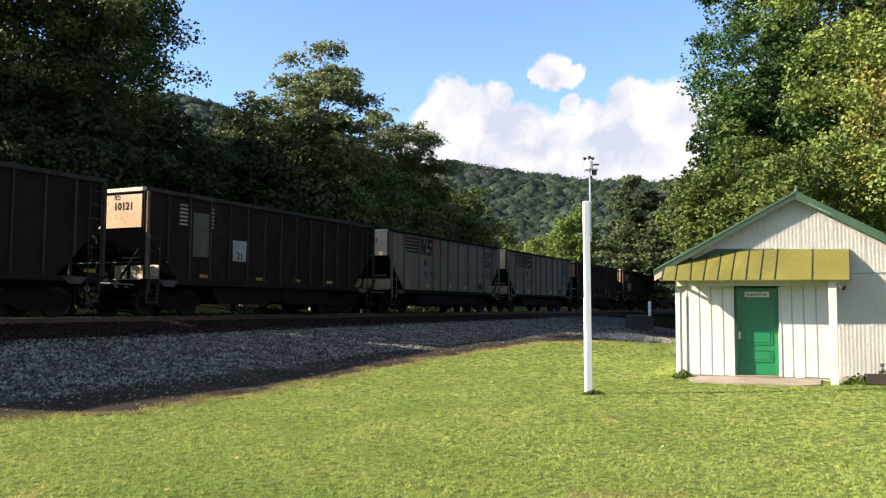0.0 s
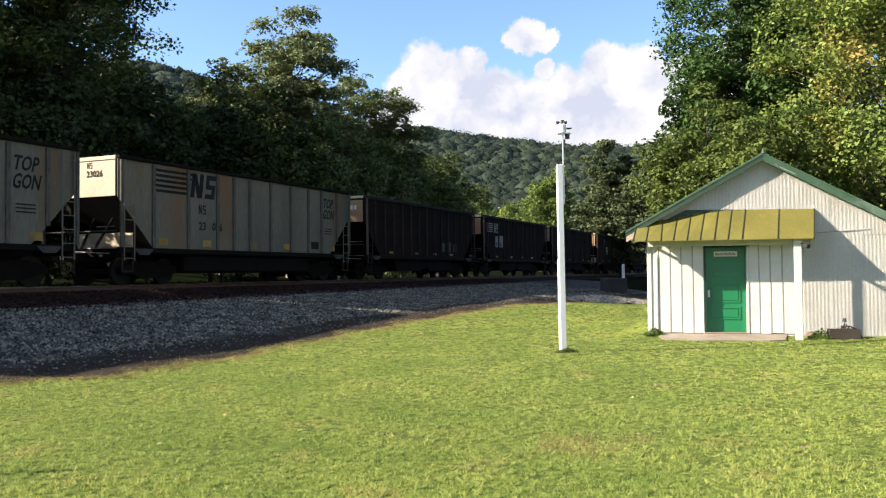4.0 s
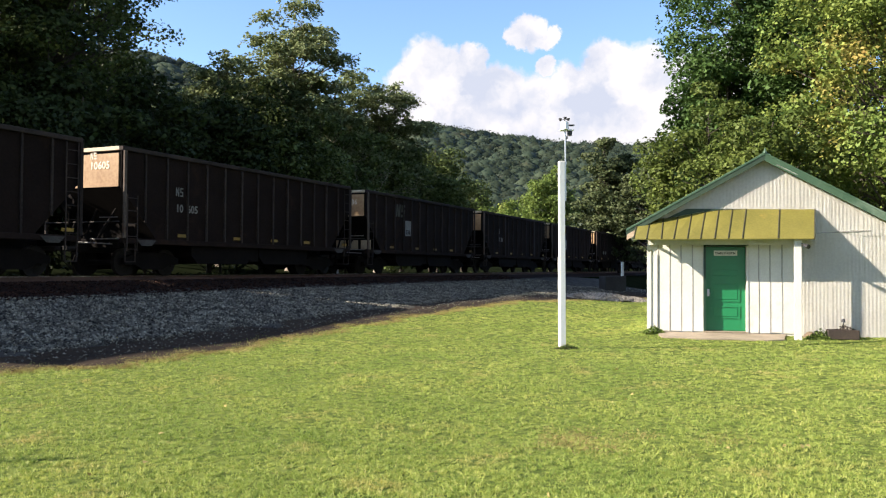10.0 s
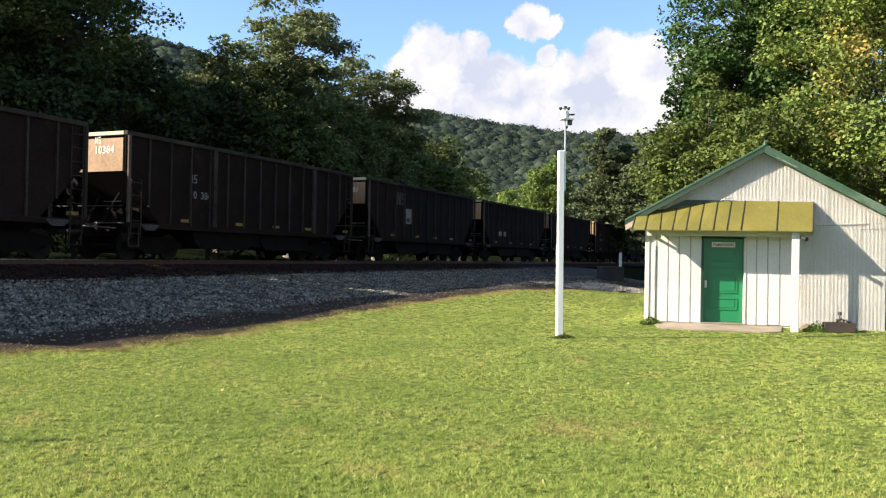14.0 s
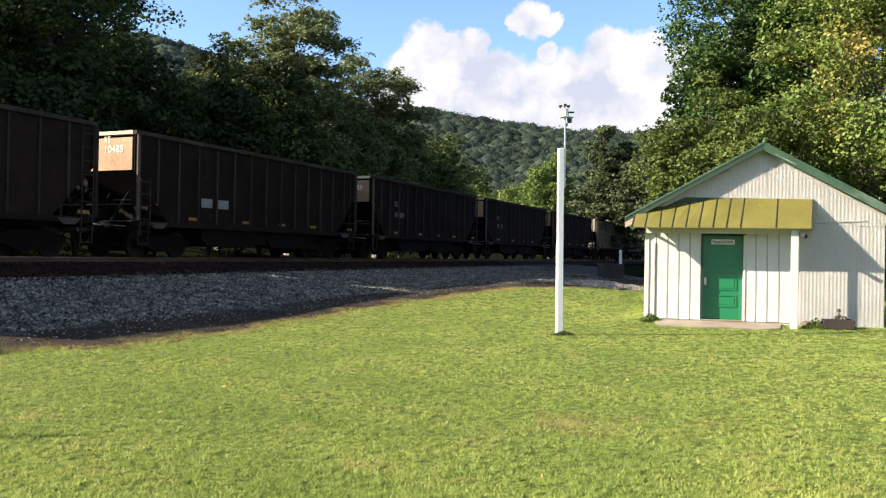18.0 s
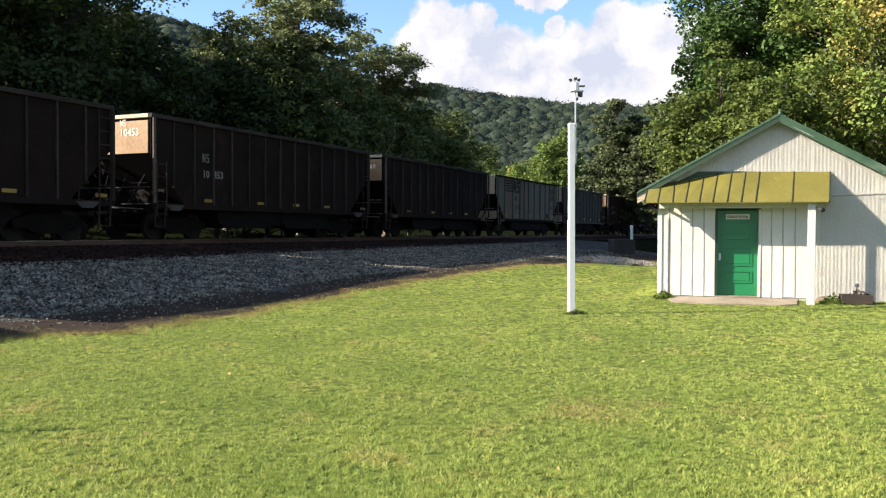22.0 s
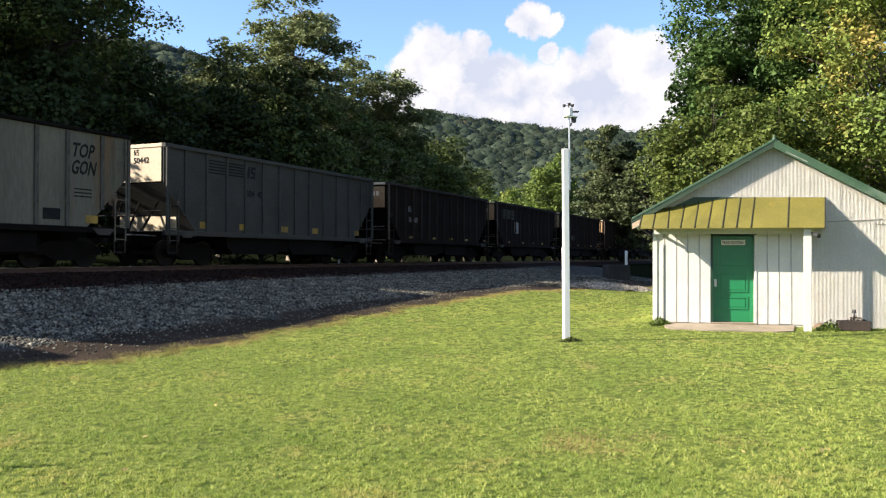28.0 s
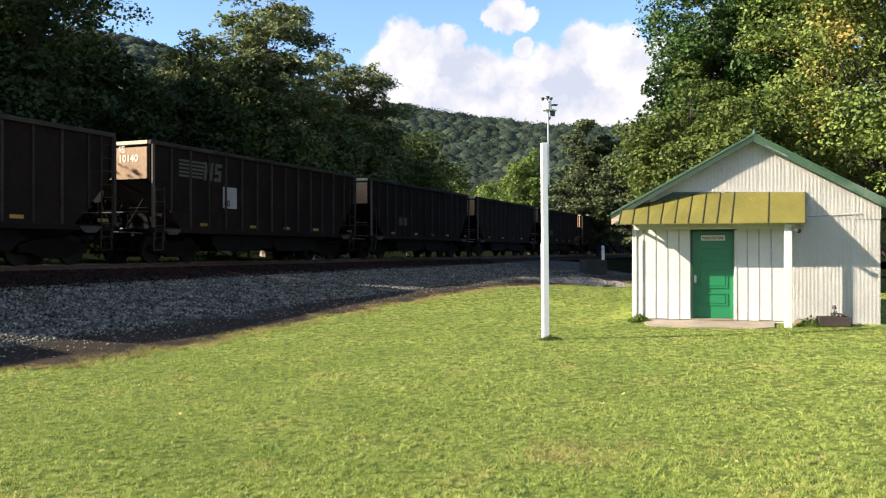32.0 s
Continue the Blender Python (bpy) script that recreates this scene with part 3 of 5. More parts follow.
def build_track():
    track = thing("railway_track", Matrix.Translation(on_track(0, LAT0, 0)) @ Matrix.Rotation(math.pi / 2 - TRACK, 4, "Z"),
                  "straight railway track with rusty rails and dark timber sleepers on stained ballast", "railway track", kind="structure")
    bm = bmesh.new()
    prism(bm, [(-2.9, 0.93), (-2.0, 1.16), (2.0, 1.16), (2.75, 0.99), (3.85, 0.83), (3.9, 0.55)], -60, 260)
    bmesh.ops.rotate(bm, cent=(0, 0, 0), matrix=Matrix.Rotation(-math.pi / 2, 3, "Z"), verts=bm.verts)
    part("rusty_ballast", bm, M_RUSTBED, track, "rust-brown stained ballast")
    for y in (-0.755, 0.755):
        bm = bmesh.new()
        box(bm, -60, 260, y - 0.07, y + 0.07, 1.165, 1.185)
        box(bm, -60, 260, y - 0.012, y + 0.012, 1.185, 1.27)
        box(bm, -60, 260, y - 0.036, y + 0.036, 1.27, 1.306)
        rail = part("rail", bm, M_RAIL, track, "rust-brown steel rail")
        part("rail_head", boxed(-60, 260, y - 0.028, y + 0.028, 1.306, 1.31), M_RAILTOP, rail, "bright worn running surface")
    src = part("sleeper", boxed(-0.115, 0.115, -1.3, 1.3, 1.02, 1.175, 0.012), M_TIE, track)
    src.matrix_local = Matrix.Translation((0, 0, 0))
    for i in range(1, 110):
        share("sleeper", src, track, Matrix.Translation((i * 0.53, random.uniform(-0.04, 0.04), random.uniform(-0.01, 0.005))) @ Matrix.Rotation(random.uniform(-0.02, 0.02), 4, "Z"))


build_ground()
build_gravel()
build_track()

# ---- the shed: u along the front, v inwards, z up; u = 0 at the corner next to the track ----
SHED = Matrix.Translation((4.68, 19.0, 0.0)) @ Matrix.Rotation(radians(-14.3), 4, "Z")
SHED_W, SHED_D = 5.03, 6.5
PITCH = 0.56


def roof_z(u):
    return 4.19 - PITCH * abs(u - 2.525)


def build_shed():
    shed = thing("shed", SHED, "small white shed with gable roof, green trim and mustard metal awning", "shed")
    # board walls behind the cladding
    bm = bmesh.new()
    prism(bm, [(0.0, 0.0), (1.245, 0.0), (1.245, 2.16), (2.185, 2.16), (2.185, 0.0), (SHED_W, 0.0), (SHED_W, roof_z(SHED_W) - 0.1), (2.525, roof_z(2.525) - 0.1), (0.0, roof_z(0) - 0.1)], 0.03, 0.23)
    part("wall_front", bm, M_WHITE, shed, "white wooden gable wall")
    part("wall_side", boxed(0.0, 0.1, 0.23, SHED_D, 0, roof_z(0) - 0.12), M_WHITE, shed)
    part("wall_side", boxed(SHED_W - 0.1, SHED_W, 0.23, SHED_D, 0, roof_z(SHED_W) - 0.12), M_WHITE, shed)
    bm = bmesh.new()
    prism(bm, [(0.0, 0.0), (SHED_W - 0.1, 0.0), (SHED_W - 0.1, roof_z(SHED_W) - 0.12), (2.525, roof_z(2.525) - 0.12), (0.0, roof_z(0) - 0.12)], SHED_D - 0.1, SHED_D)
    part("wall_back", bm, M_WHITE, shed)
    # upright boards below the awning, with battens over the joints
    us = [0.0, 0.235, 0.494, 0.743, 0.992, 1.235]
    for a, b in zip(us[:-1], us[1:]):
        part("board", boxed(a + 0.004, b - 0.004, 0.008, 0.03, 0.19 + random.uniform(0, 0.02), 2.42, 0.004), M_WHITE, shed)
    ur = [2.195, 2.412, 2.649, 2.897, 3.22]
    for a, b in zip(ur[:-1], ur[1:]):
        part("board", boxed(a + 0.004, b - 0.004, 0.008, 0.03, 0.19 + random.uniform(0, 0.02), 2.42, 0.004), M_WHITE, shed)
    for u in us[1:-1] + ur[1:-1]:
        part("batten", boxed(u - 0.014, u + 0.014, 0.0, 0.008, 0.2, 2.4, 0.004), M_BATTEN, shed)
    part("corner_board", boxed(-0.012, 0.085, -0.014, 0.006, 0.06, roof_z(0) - 0.2, 0.004), M_WHITE, shed)
    part("drain_pipe", tubed((0.20, -0.016, 0.16), (0.20, -0.016, 1.95), 0.011), M_WHITE, shed, "thin pipe painted white")
    # corrugated sheets: the plain wall and the gable
    def corrugated(u0, u1, z0, top, overlap):
        n = int((u1 - u0) / 0.0095)
        pts = []
        for i in range(n + 1):
            u = u0 + (u1 - u0) * i / n
            d = 0.0016 * math.cos((u - u0) / 0.076 * 2 * math.pi)
            pts.append((u, -overlap + d, z0, top(u)))
        bm = bmesh.new()
        lo = [bm.verts.new((u, d, z)) for u, d, z, t in pts]
        hi = [bm.verts.new((u, d, max(t, z + 0.001))) for u, d, z, t in pts]
        for i in range(n):
            bm.faces.new((lo[i], lo[i + 1], hi[i + 1], hi[i]))
        bmesh.ops.solidify(bm, geom=bm.faces[:], thickness=0.003)
        return bm
    for a, b, o in ((3.24, 3.90, 0.005), (3.88, 4.54, 0.011), (4.52, SHED_W + 0.01, 0.005)):
        part("corrugated_sheet", corrugated(a, b, 0.05, lambda u: min(2.42, roof_z(u) - 0.16), o), M_TIN, shed, "white corrugated sheet")
    gab = [0.0, 0.66, 1.3, 1.94, 2.58, 3.22, 3.86, 4.5, SHED_W]
    for j, (a, b) in enumerate(zip(gab[:-1], gab[1:])):
        part("gable_sheet", corrugated(a, b + 0.02, 2.36, lambda u: roof_z(u) - 0.13, 0.016 + 0.005 * (j % 2)), M_TIN, shed, "white corrugated sheet")
    part("sill_board", boxed(3.24, SHED_W, -0.03, -0.002, 0.0, 0.06), M_DARKCONC, shed)
    # roof with rakes
    for side in (-1, 1):
        u1 = 2.525 + side * 3.0
        a, b = (u1, 2.525) if side < 0 else (2.525, u1)
        za, zb = roof_z(a), roof_z(b)
        drop = 0.15 if side < 0 else 0.175
        bm = bmesh.new()
        prism(bm, [(a, za - 0.06), (b, zb - 0.06), (b, zb), (a, za)], -0.21, SHED_D + 0.3)
        part("roof_slope", bm, M_ROOF, shed, "dull green metal roof slope")
        bm = bmesh.new()
        prism(bm, [(a, za - drop), (b, zb - drop), (b, zb - 0.028), (a, za - 0.028)], -0.238, -0.212)
        part("rake_board", bm, M_TRIMDARK if side < 0 else M_TRIM, shed, "spotted green rake board")
        bm = bmesh.new()
        prism(bm, [(a, za - 0.027), (b, zb - 0.027), (b, zb + 0.012), (a, za + 0.012)], -0.248, -0.212)
        part("drip_edge", bm, M_TRIM, shed, "green metal drip edge")
        bm = bmesh.new()
        prism(bm, [(a, za - 0.075), (b, zb - 0.075), (b, zb - 0.063), (a, za - 0.063)], -0.2, 0.0)
        part("soffit", bm, M_TRIM, shed, "green soffit boards")
        for k in range(24):
            y = -0.15 + k * 0.29
            bm = bmesh.new()
            prism(bm, [(a, za + 0.001), (b, zb + 0.001), (b, zb + 0.028), (a, za + 0.028)], y - 0.012, y + 0.012)
            part("roof_seam", bm, M_ROOF, shed)
    part("ridge_cap", prismed([(2.405, 4.13), (2.525, 4.198), (2.645, 4.13), (2.645, 4.155), (2.525, 4.225), (2.405, 4.155)], -0.23, SHED_D + 0.31), M_ROOF, shed)
    part("finial", tubed((2.525, -0.22, 4.19), (2.525, -0.22, 4.31), 0.05, 0.006), M_TRIM, shed, "small pointed ridge tip")
    # weathered boards where the rakes meet the wall
    bm = bmesh.new()
    prism(bm, [(-0.46, roof_z(-0.46) - 0.24), (-0.2, roof_z(-0.2) - 0.24), (-0.2, roof_z(-0.2) - 0.117), (-0.46, roof_z(-0.46) - 0.117)], -0.24, -0.216)
    part("eave_board", bm, M_RAWWOOD, shed, "pale bare wooden eave board")
    bm = bmesh.new()
    prism(bm, [(2.76, roof_z(2.76) - 0.145), (3.2, roof_z(3.2) - 0.128), (3.2, roof_z(3.2) - 0.117), (2.76, roof_z(2.76) - 0.117)], -0.238, -0.218)
    part("flaking_strip", bm, M_WHITE, shed, "flaking white strip under the rake")
    # door
    door = part("door", boxed(1.285, 2.15, 0.17, 0.215, 0.22, 2.13, 0.004), M_DOOR, shed, "green four-panel door")
    for a, b in ((0.50, 0.78), (0.88, 1.32), (1.42, 1.64), (1.70, 1.90)):
        bm = bmesh.new()
        box(bm, 1.405, 2.025, 0.152, 0.169, b - 0.03, b)
        box(bm, 1.405, 2.025, 0.152, 0.169, a, a + 0.03)
        box(bm, 1.405, 1.435, 0.152, 0.169, a + 0.03, b - 0.03)
        box(bm, 1.995, 2.025, 0.152, 0.169, a + 0.03, b - 0.03)
        part("panel_moulding", bm, M_DOOR, door)
        part("panel", boxed(1.455, 1.975, 0.16, 0.169, a + 0.05, b - 0.05, 0.003), M_DOOR, door)
    part("door_knob", tubed((1.345, 0.10, 1.07), (1.345, 0.168, 1.07), 0.028, 0.018, 12), M_GALV, door, "steel door knob")
    part("latch_plate", boxed(1.32, 1.37, 0.162, 0.1695, 1.0, 1.16), M_GALV, door, "steel latch plate")
    part("door_jamb", boxed(1.237, 1.285, -0.008, 0.22, 0.215, 2.16), M_DOORDARK, shed, "dark green door jamb")
    part("door_jamb", boxed(2.15, 2.193, -0.008, 0.22, 0.215, 2.16), M_WHITE, shed, "white door jamb")
    part("door_head", boxed(1.237, 2.193, -0.008, 0.22, 2.145, 2.24), M_DOORDARK, shed, "dark green door head")
    part("threshold", boxed(1.237, 2.193, -0.05, 0.23, 0.192, 0.215), M_CONC, shed)
    sign = part("sign_board", boxed(1.465, 1.97, 0.13, 0.151, 1.925, 2.04), M_SIGN, shed, "small cream name board over the door")
    lettering("TRAIN STATION", 0.08, M_BLACKLET, sign, Matrix.Translation((1.485, 0.1285, 1.952)) @ Matrix.Rotation(math.pi / 2, 4, "X"), "sign_lettering", 0.002, 0.76)
    # awning of separate pans with standing seams
    ua = [-0.296, -0.014, 0.303, 0.568, 0.856, 1.13, 1.425, 1.706, 1.997, 2.719, 3.438]
    lean = [0.075, 0.074, 0.048, 0.109, 0.12, 0.142, 0.141, 0.152, 0.151, 0.13, 0.135]

    def top(u):
        return float(np.interp(u, [-0.3, 0.2, 0.75, 1.1, 1.6, 2.1, 3.6], [2.675, 2.735, 2.80, 2.875, 2.935, 2.95, 2.925]))
    AW = -0.75
    for i in range(len(ua) - 1):
        bm = bmesh.new()
        a, b = ua[i], ua[i + 1]
        t0, t1 = a + lean[i], b + lean[i + 1]
        q = [(a, AW, 2.265), (b, AW, 2.265), (t1, -0.03, top(t1)), (t0, -0.03, top(t0))]
        lo = [bm.verts.new(p) for p in q]
        hi = [bm.verts.new((p[0], p[1], p[2] + 0.02)) for p in q]
        bm.faces.new(list(reversed(lo)))
        bm.faces.new(hi)
        for k in range(4):
            bm.faces.new((lo[k], lo[(k + 1) % 4], hi[(k + 1) % 4], hi[k]))
        part("awning_pan", bm, M_AWN, shed, "mustard painted metal pan")
    for i in range(len(ua)):
        a, t = ua[i], ua[i] + lean[i]
        bm = bmesh.new()
        tube(bm, (a, AW - 0.005, 2.285), (t, -0.03, top(t) + 0.02), 0.016, n=6)
        part("awning_seam", bm, M_AWNRIB, shed)
    part("awning_fascia", boxed(0.02, 3.36, -0.33, -0.30, 2.16, 2.40), M_WHITE, shed, "white fascia under the awning")
    for u in (0.02, 1.15, 2.2, 3.09):
        part("awning_rafter", prismed([(u, 2.2), (u + 0.05, 2.2), (u + 0.05, 2.25), (u, 2.25)], -0.29, -0.02), M_WHITE, shed)
    bm = bmesh.new()
    tri = [(AW + 0.01, 2.27), (-0.03, 2.27), (-0.03, 2.90)]
    a = [bm.verts.new((3.425 + (y - AW) * 0.185, y, z)) for y, z in tri]
    b = [bm.verts.new((3.44 + (y - AW) * 0.185, y, z)) for y, z in tri]
    bm.faces.new(a), bm.faces.new(b[::-1])
    for k in range(3):
        bm.faces.new((a[k], b[k], b[(k + 1) % 3], a[(k + 1) % 3]))
    bmesh.ops.recalc_face_normals(bm, faces=bm.faces)
    part("awning_cheek", bm, M_AWN, shed)
    part("awning_post", boxed(3.055, 3.21, AW + 0.13, AW + 0.165, 0.05, 2.26, 0.008), M_WHITE, shed, "square white awning post")
    lamp = part("floodlight", tubed((3.32, AW - 0.02, 2.10), (3.24, AW + 0.12, 2.15), 0.05, 0.03), M_BLACKP, shed, "small dark floodlight")
    part("lamp_arm", tubed((3.19, AW + 0.08, 2.18), (3.26, AW + 0.09, 2.15), 0.012), M_BLACKP, lamp)
    bm = bmesh.new()
    rim = [(0.26, -0.02), (0.24, -0.5), (0.33, -0.78), (1.1, -0.88), (1.9, -0.84), (2.5, -0.87), (2.85, -0.72), (2.9, -0.38), (2.98, -0.02)]
    hi = [bm.verts.new((u, v, 0.188 + v * 0.085)) for u, v in rim]
    lo = [bm.verts.new((u, v, -0.05)) for u, v in rim]
    bm.faces.new(hi)
    for k in range(len(rim)):
        q = (k + 1) % len(rim)
        bm.faces.new((lo[k], lo[q], hi[q], hi[k]))
    bmesh.ops.recalc_face_normals(bm, faces=bm.faces)
    part("step_slab", bm, M_CONC, shed, "worn sandy concrete slab flush with the grass")
    part("header_board", prismed([(0.42, 2.775), (1.1, 2.90), (1.62, 2.962), (2.05, 2.975), (0.86, 2.99)], -0.05, -0.03), M_TRIMDARK, shed, "dark green board above the sagging awning")
    part("conduit", tubed((3.62, -0.03, 2.42), (4.7, -0.03, 2.47), 0.01), M_BATTEN, shed, "thin conduit")


build_shed()


def build_planter():
    base = SHED @ Matrix.Translation((4.02, -0.35, 0.0))
    g = float(height(*base.translation.xy))
    base.translation.z = g
    pl = thing("planter_box", base, "dark brown wooden planter box with dried plants by the shed wall", "planter")
    for y in (-0.14, 0.12):
        part("long_side", boxed(-0.27, 0.34, y, y + 0.03, 0.0, 0.2, 0.006), M_TIE, pl)
    for x in (-0.27, 0.31):
        part("short_side", boxed(x, x + 0.03, -0.109, 0.119, 0.0, 0.2, 0.006), M_TIE, pl)
    part("soil", boxed(-0.239, 0.309, -0.109, 0.119, 0.0, 0.16), M_DIRT, pl)
    part("stake", tubed((0.05, 0, 0.1), (0.05, 0, 0.38), 0.012), M_BLACKP, pl)
    part("stake_top", tubed((0.05, 0, 0.36), (0.05, 0, 0.43), 0.045, 0.03), M_BLACKP, pl, "small dark cap")


build_planter()


# ---- the white post with its weather station ----
def build_pole():
    x, y = 2.30, 16.05
    g = float(height(x, y))
    post = thing("weather_post", pose(x, y, g - 0.02, 0, -0.5, 6), "tall square white wooden post standing on the lawn", "post")
    part("shaft", boxed(-0.056, 0.056, -0.056, 0.056, 0, 3.68, 0.008), M_POLE, post)
    part("foot_board", boxed(-0.069, -0.057, -0.05, 0.05, 0.0, 1.82, 0.003), M_POLE, post)
    part("mast", tubed((0.075, -0.02, 2.9), (0.075, -0.02, 4.28), 0.016), M_GALV, post, "thin steel mast")
    for z in (3.05, 3.62):
        part("mast_clamp", boxed(0.057, 0.10, -0.045, 0.005, z, z + 0.04, 0.004), M_GALV, post)
    st = thing("weather_station", post.matrix_world @ Matrix.Translation((0.075, -0.02, 4.28)), "small white weather station with wind cups on a mast", "weather station")
    part("rain_bucket", tubed((-0.01, 0, 0.02), (-0.01, 0, 0.17), 0.085, 0.075, 16), M_PLASTIC, st)
    part("base_plate", boxed(-0.11, 0.16, -0.07, 0.07, -0.005, 0.019, 0.006), M_PLASTIC, st)
    part("radiation_shield", tubed((0.09, 0, -0.10), (0.09, 0, -0.006), 0.045, 0.05, 14), M_BLACKP, st)
    part("solar_panel", boxed(0.06, 0.17, -0.08, 0.02, 0.09, 0.11, 0.004), M_BLACKP, st, "dark solar panel")
    part("wind_vane", boxed(0.03, 0.05, -0.01, 0.14, -0.16, -0.11), M_BLACKP, st)
    part("cup_spindle", tubed((-0.01, 0, 0.17), (-0.01, 0, 0.24), 0.01), M_BLACKP, st)
    for k in range(3):
        a = k * 2.094 + 0.4
        c = part("cup_arm", tubed((-0.01, 0, 0.225), (-0.01 + 0.08 * math.cos(a), 0.08 * math.sin(a), 0.225), 0.006), M_BLACKP, st)
        part("wind_cup", tubed((-0.01 + 0.09 * math.cos(a), 0.09 * math.sin(a), 0.20), (-0.01 + 0.09 * math.cos(a), 0.09 * math.sin(a), 0.25), 0.02, 0.034, 10), M_BLACKP, c)


build_pole()

# ---- the coal train ----
PITCH_L, BODY_L, HALF = 14.6, 13.1, 1.6
TOP, SILL, KNEE = 3.85, 1.12, 2.62


def build_car(kind):
    """One hopper car: x along the track away from the camera, y to the far side, z from the rail head."""
    paint = {"dark": M_CARDARK, "pale": M_CARGREY, "green": M_CARGREEN}[kind]
    postm = {"dark": M_CARPOST, "pale": M_PALEPOST, "green": M_CARGREEN}[kind]
    chordm = M_UNDER if kind == "pale" else postm
    label = {"dark": "soot-black ribbed steel coal hopper car", "pale": "pale grey ribbed steel gondola car with rust streaks", "green": "grey-green ribbed steel coal hopper car"}[kind]
    car = thing("hopper_car", Matrix.Identity(4), label, "railway car", "cars of the coal train")
    cut = 1.45
    outline = [(0.0, TOP - 0.1), (0.0, KNEE), (cut, SILL), (BODY_L - cut, SILL), (BODY_L, KNEE), (BODY_L, TOP - 0.1)]
    # two side sheets, the sloping floor and the end sheets make an open box
    for y0, y1 in ((-HALF + 0.08, -HALF + 0.10), (HALF - 0.10, HALF - 0.08)):
        part("side_sheet", prismed(outline, y0, y1), paint, car)
    for flip in (0, 1):
        pts = [(0.02, KNEE), (cut, SILL + 0.02), (cut + 0.05, SILL + 0.02), (0.07, KNEE)]
        pts = [(BODY_L - x, z) for x, z in pts] if flip else pts
        part("slope_sheet", prismed(pts, -HALF + 0.1, HALF - 0.1), M_UNDER if kind != "green" else paint, car, "near-black sloping end floor")
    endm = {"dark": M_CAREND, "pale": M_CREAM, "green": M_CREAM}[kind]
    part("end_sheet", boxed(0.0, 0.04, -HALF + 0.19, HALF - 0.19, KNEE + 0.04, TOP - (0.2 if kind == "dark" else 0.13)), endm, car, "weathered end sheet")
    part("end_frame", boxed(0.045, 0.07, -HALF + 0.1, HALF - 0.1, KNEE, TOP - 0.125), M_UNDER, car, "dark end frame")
    part("end_sheet", boxed(BODY_L - 0.04, BODY_L, -HALF + 0.1, HALF - 0.1, KNEE, TOP - 0.1), paint, car)
    bm = bmesh.new()
    rng = random.Random(5)
    nx, ny = 26, 6
    grid = [[bm.verts.new((0.05 + (BODY_L - 0.1) * i / nx, -HALF + 0.12 + (2 * HALF - 0.24) * j / ny,
                           TOP - 0.28 + 0.16 * math.sin(math.pi * j / ny) * max(math.sin(math.pi * i / nx), 0.0) ** 0.5 + rng.uniform(-0.03, 0.03))) for j in range(ny + 1)] for i in range(nx + 1)]
    for i in range(nx):
        for j in range(ny):
            bm.faces.new((grid[i][j], grid[i + 1][j], grid[i + 1][j + 1], grid[i][j + 1]))
    part("coal_load", bm, M_COAL, car, "heaped black coal")
    for y0, y1 in ((-HALF - 0.01, -HALF + 0.14), (HALF - 0.14, HALF + 0.01)):
        part("top_chord", boxed(-0.02, BODY_L + 0.02, y0, y1, TOP - (0.09 if kind == "pale" else 0.13), TOP, 0.012), chordm, car)
        part("side_sill", boxed(0.0, BODY_L, y0, y1, SILL - 0.14, SILL + 0.02, 0.012), chordm if kind == "pale" else paint, car)
    part("end_chord", boxed(-0.03, 0.1, -HALF + 0.141, HALF - 0.141, TOP - 0.12, TOP, 0.01), endm if kind != "dark" else M_CREAM, car, "pale worn top rail")
    part("end_chord", boxed(BODY_L - 0.1, BODY_L + 0.03, -HALF + 0.141, HALF - 0.141, TOP - 0.12, TOP, 0.01), paint, car)
    n = 13
    spots = [0.95 + (BODY_L - 1.9) * i / (n - 1) for i in range(n)]
    if kind == "pale":
        spots = [1.42, 2.97, 4.42, 5.3, 6.2, 7.45, 8.76, 9.98, 10.96, 12.15]
    elif kind == "green":
        spots = [0.95 + (BODY_L - 1.9) * i / 11 for i in range(12)]
    w = {"dark": 0.035, "pale": 0.062, "green": 0.05}[kind]
    src = {}
    for side in (-1, 1):
        for x in spots:
            low = max(SILL + 0.02, KNEE - (KNEE - SILL) * min(x, BODY_L - x) / cut)
            key = round(low, 2)
            if key not in src:
                src[key] = part("side_post", boxed(-w, w, -0.032, 0.032, low, TOP - 0.13, 0.008), postm, car)
                src[key].matrix_local = Matrix.Translation((x, side * (HALF - 0.050), 0))
            else:
                share("side_post", src[key], car, Matrix.Translation((x, side * (HALF - 0.050), 0)))
        for x in (0.05, BODY_L - 0.05):
            part("corner_post", boxed(x - 0.05, x + 0.05, side * HALF - 0.06, side * HALF + 0.01, SILL + 0.02, TOP - 0.13, 0.008), M_ENDPOST if x < 1 and kind == "dark" else postm, car, "worn corner post")
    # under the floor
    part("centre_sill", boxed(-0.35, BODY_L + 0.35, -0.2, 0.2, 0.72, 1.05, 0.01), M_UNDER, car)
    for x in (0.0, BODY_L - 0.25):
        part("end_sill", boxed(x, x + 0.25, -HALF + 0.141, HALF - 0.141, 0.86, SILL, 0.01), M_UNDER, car)
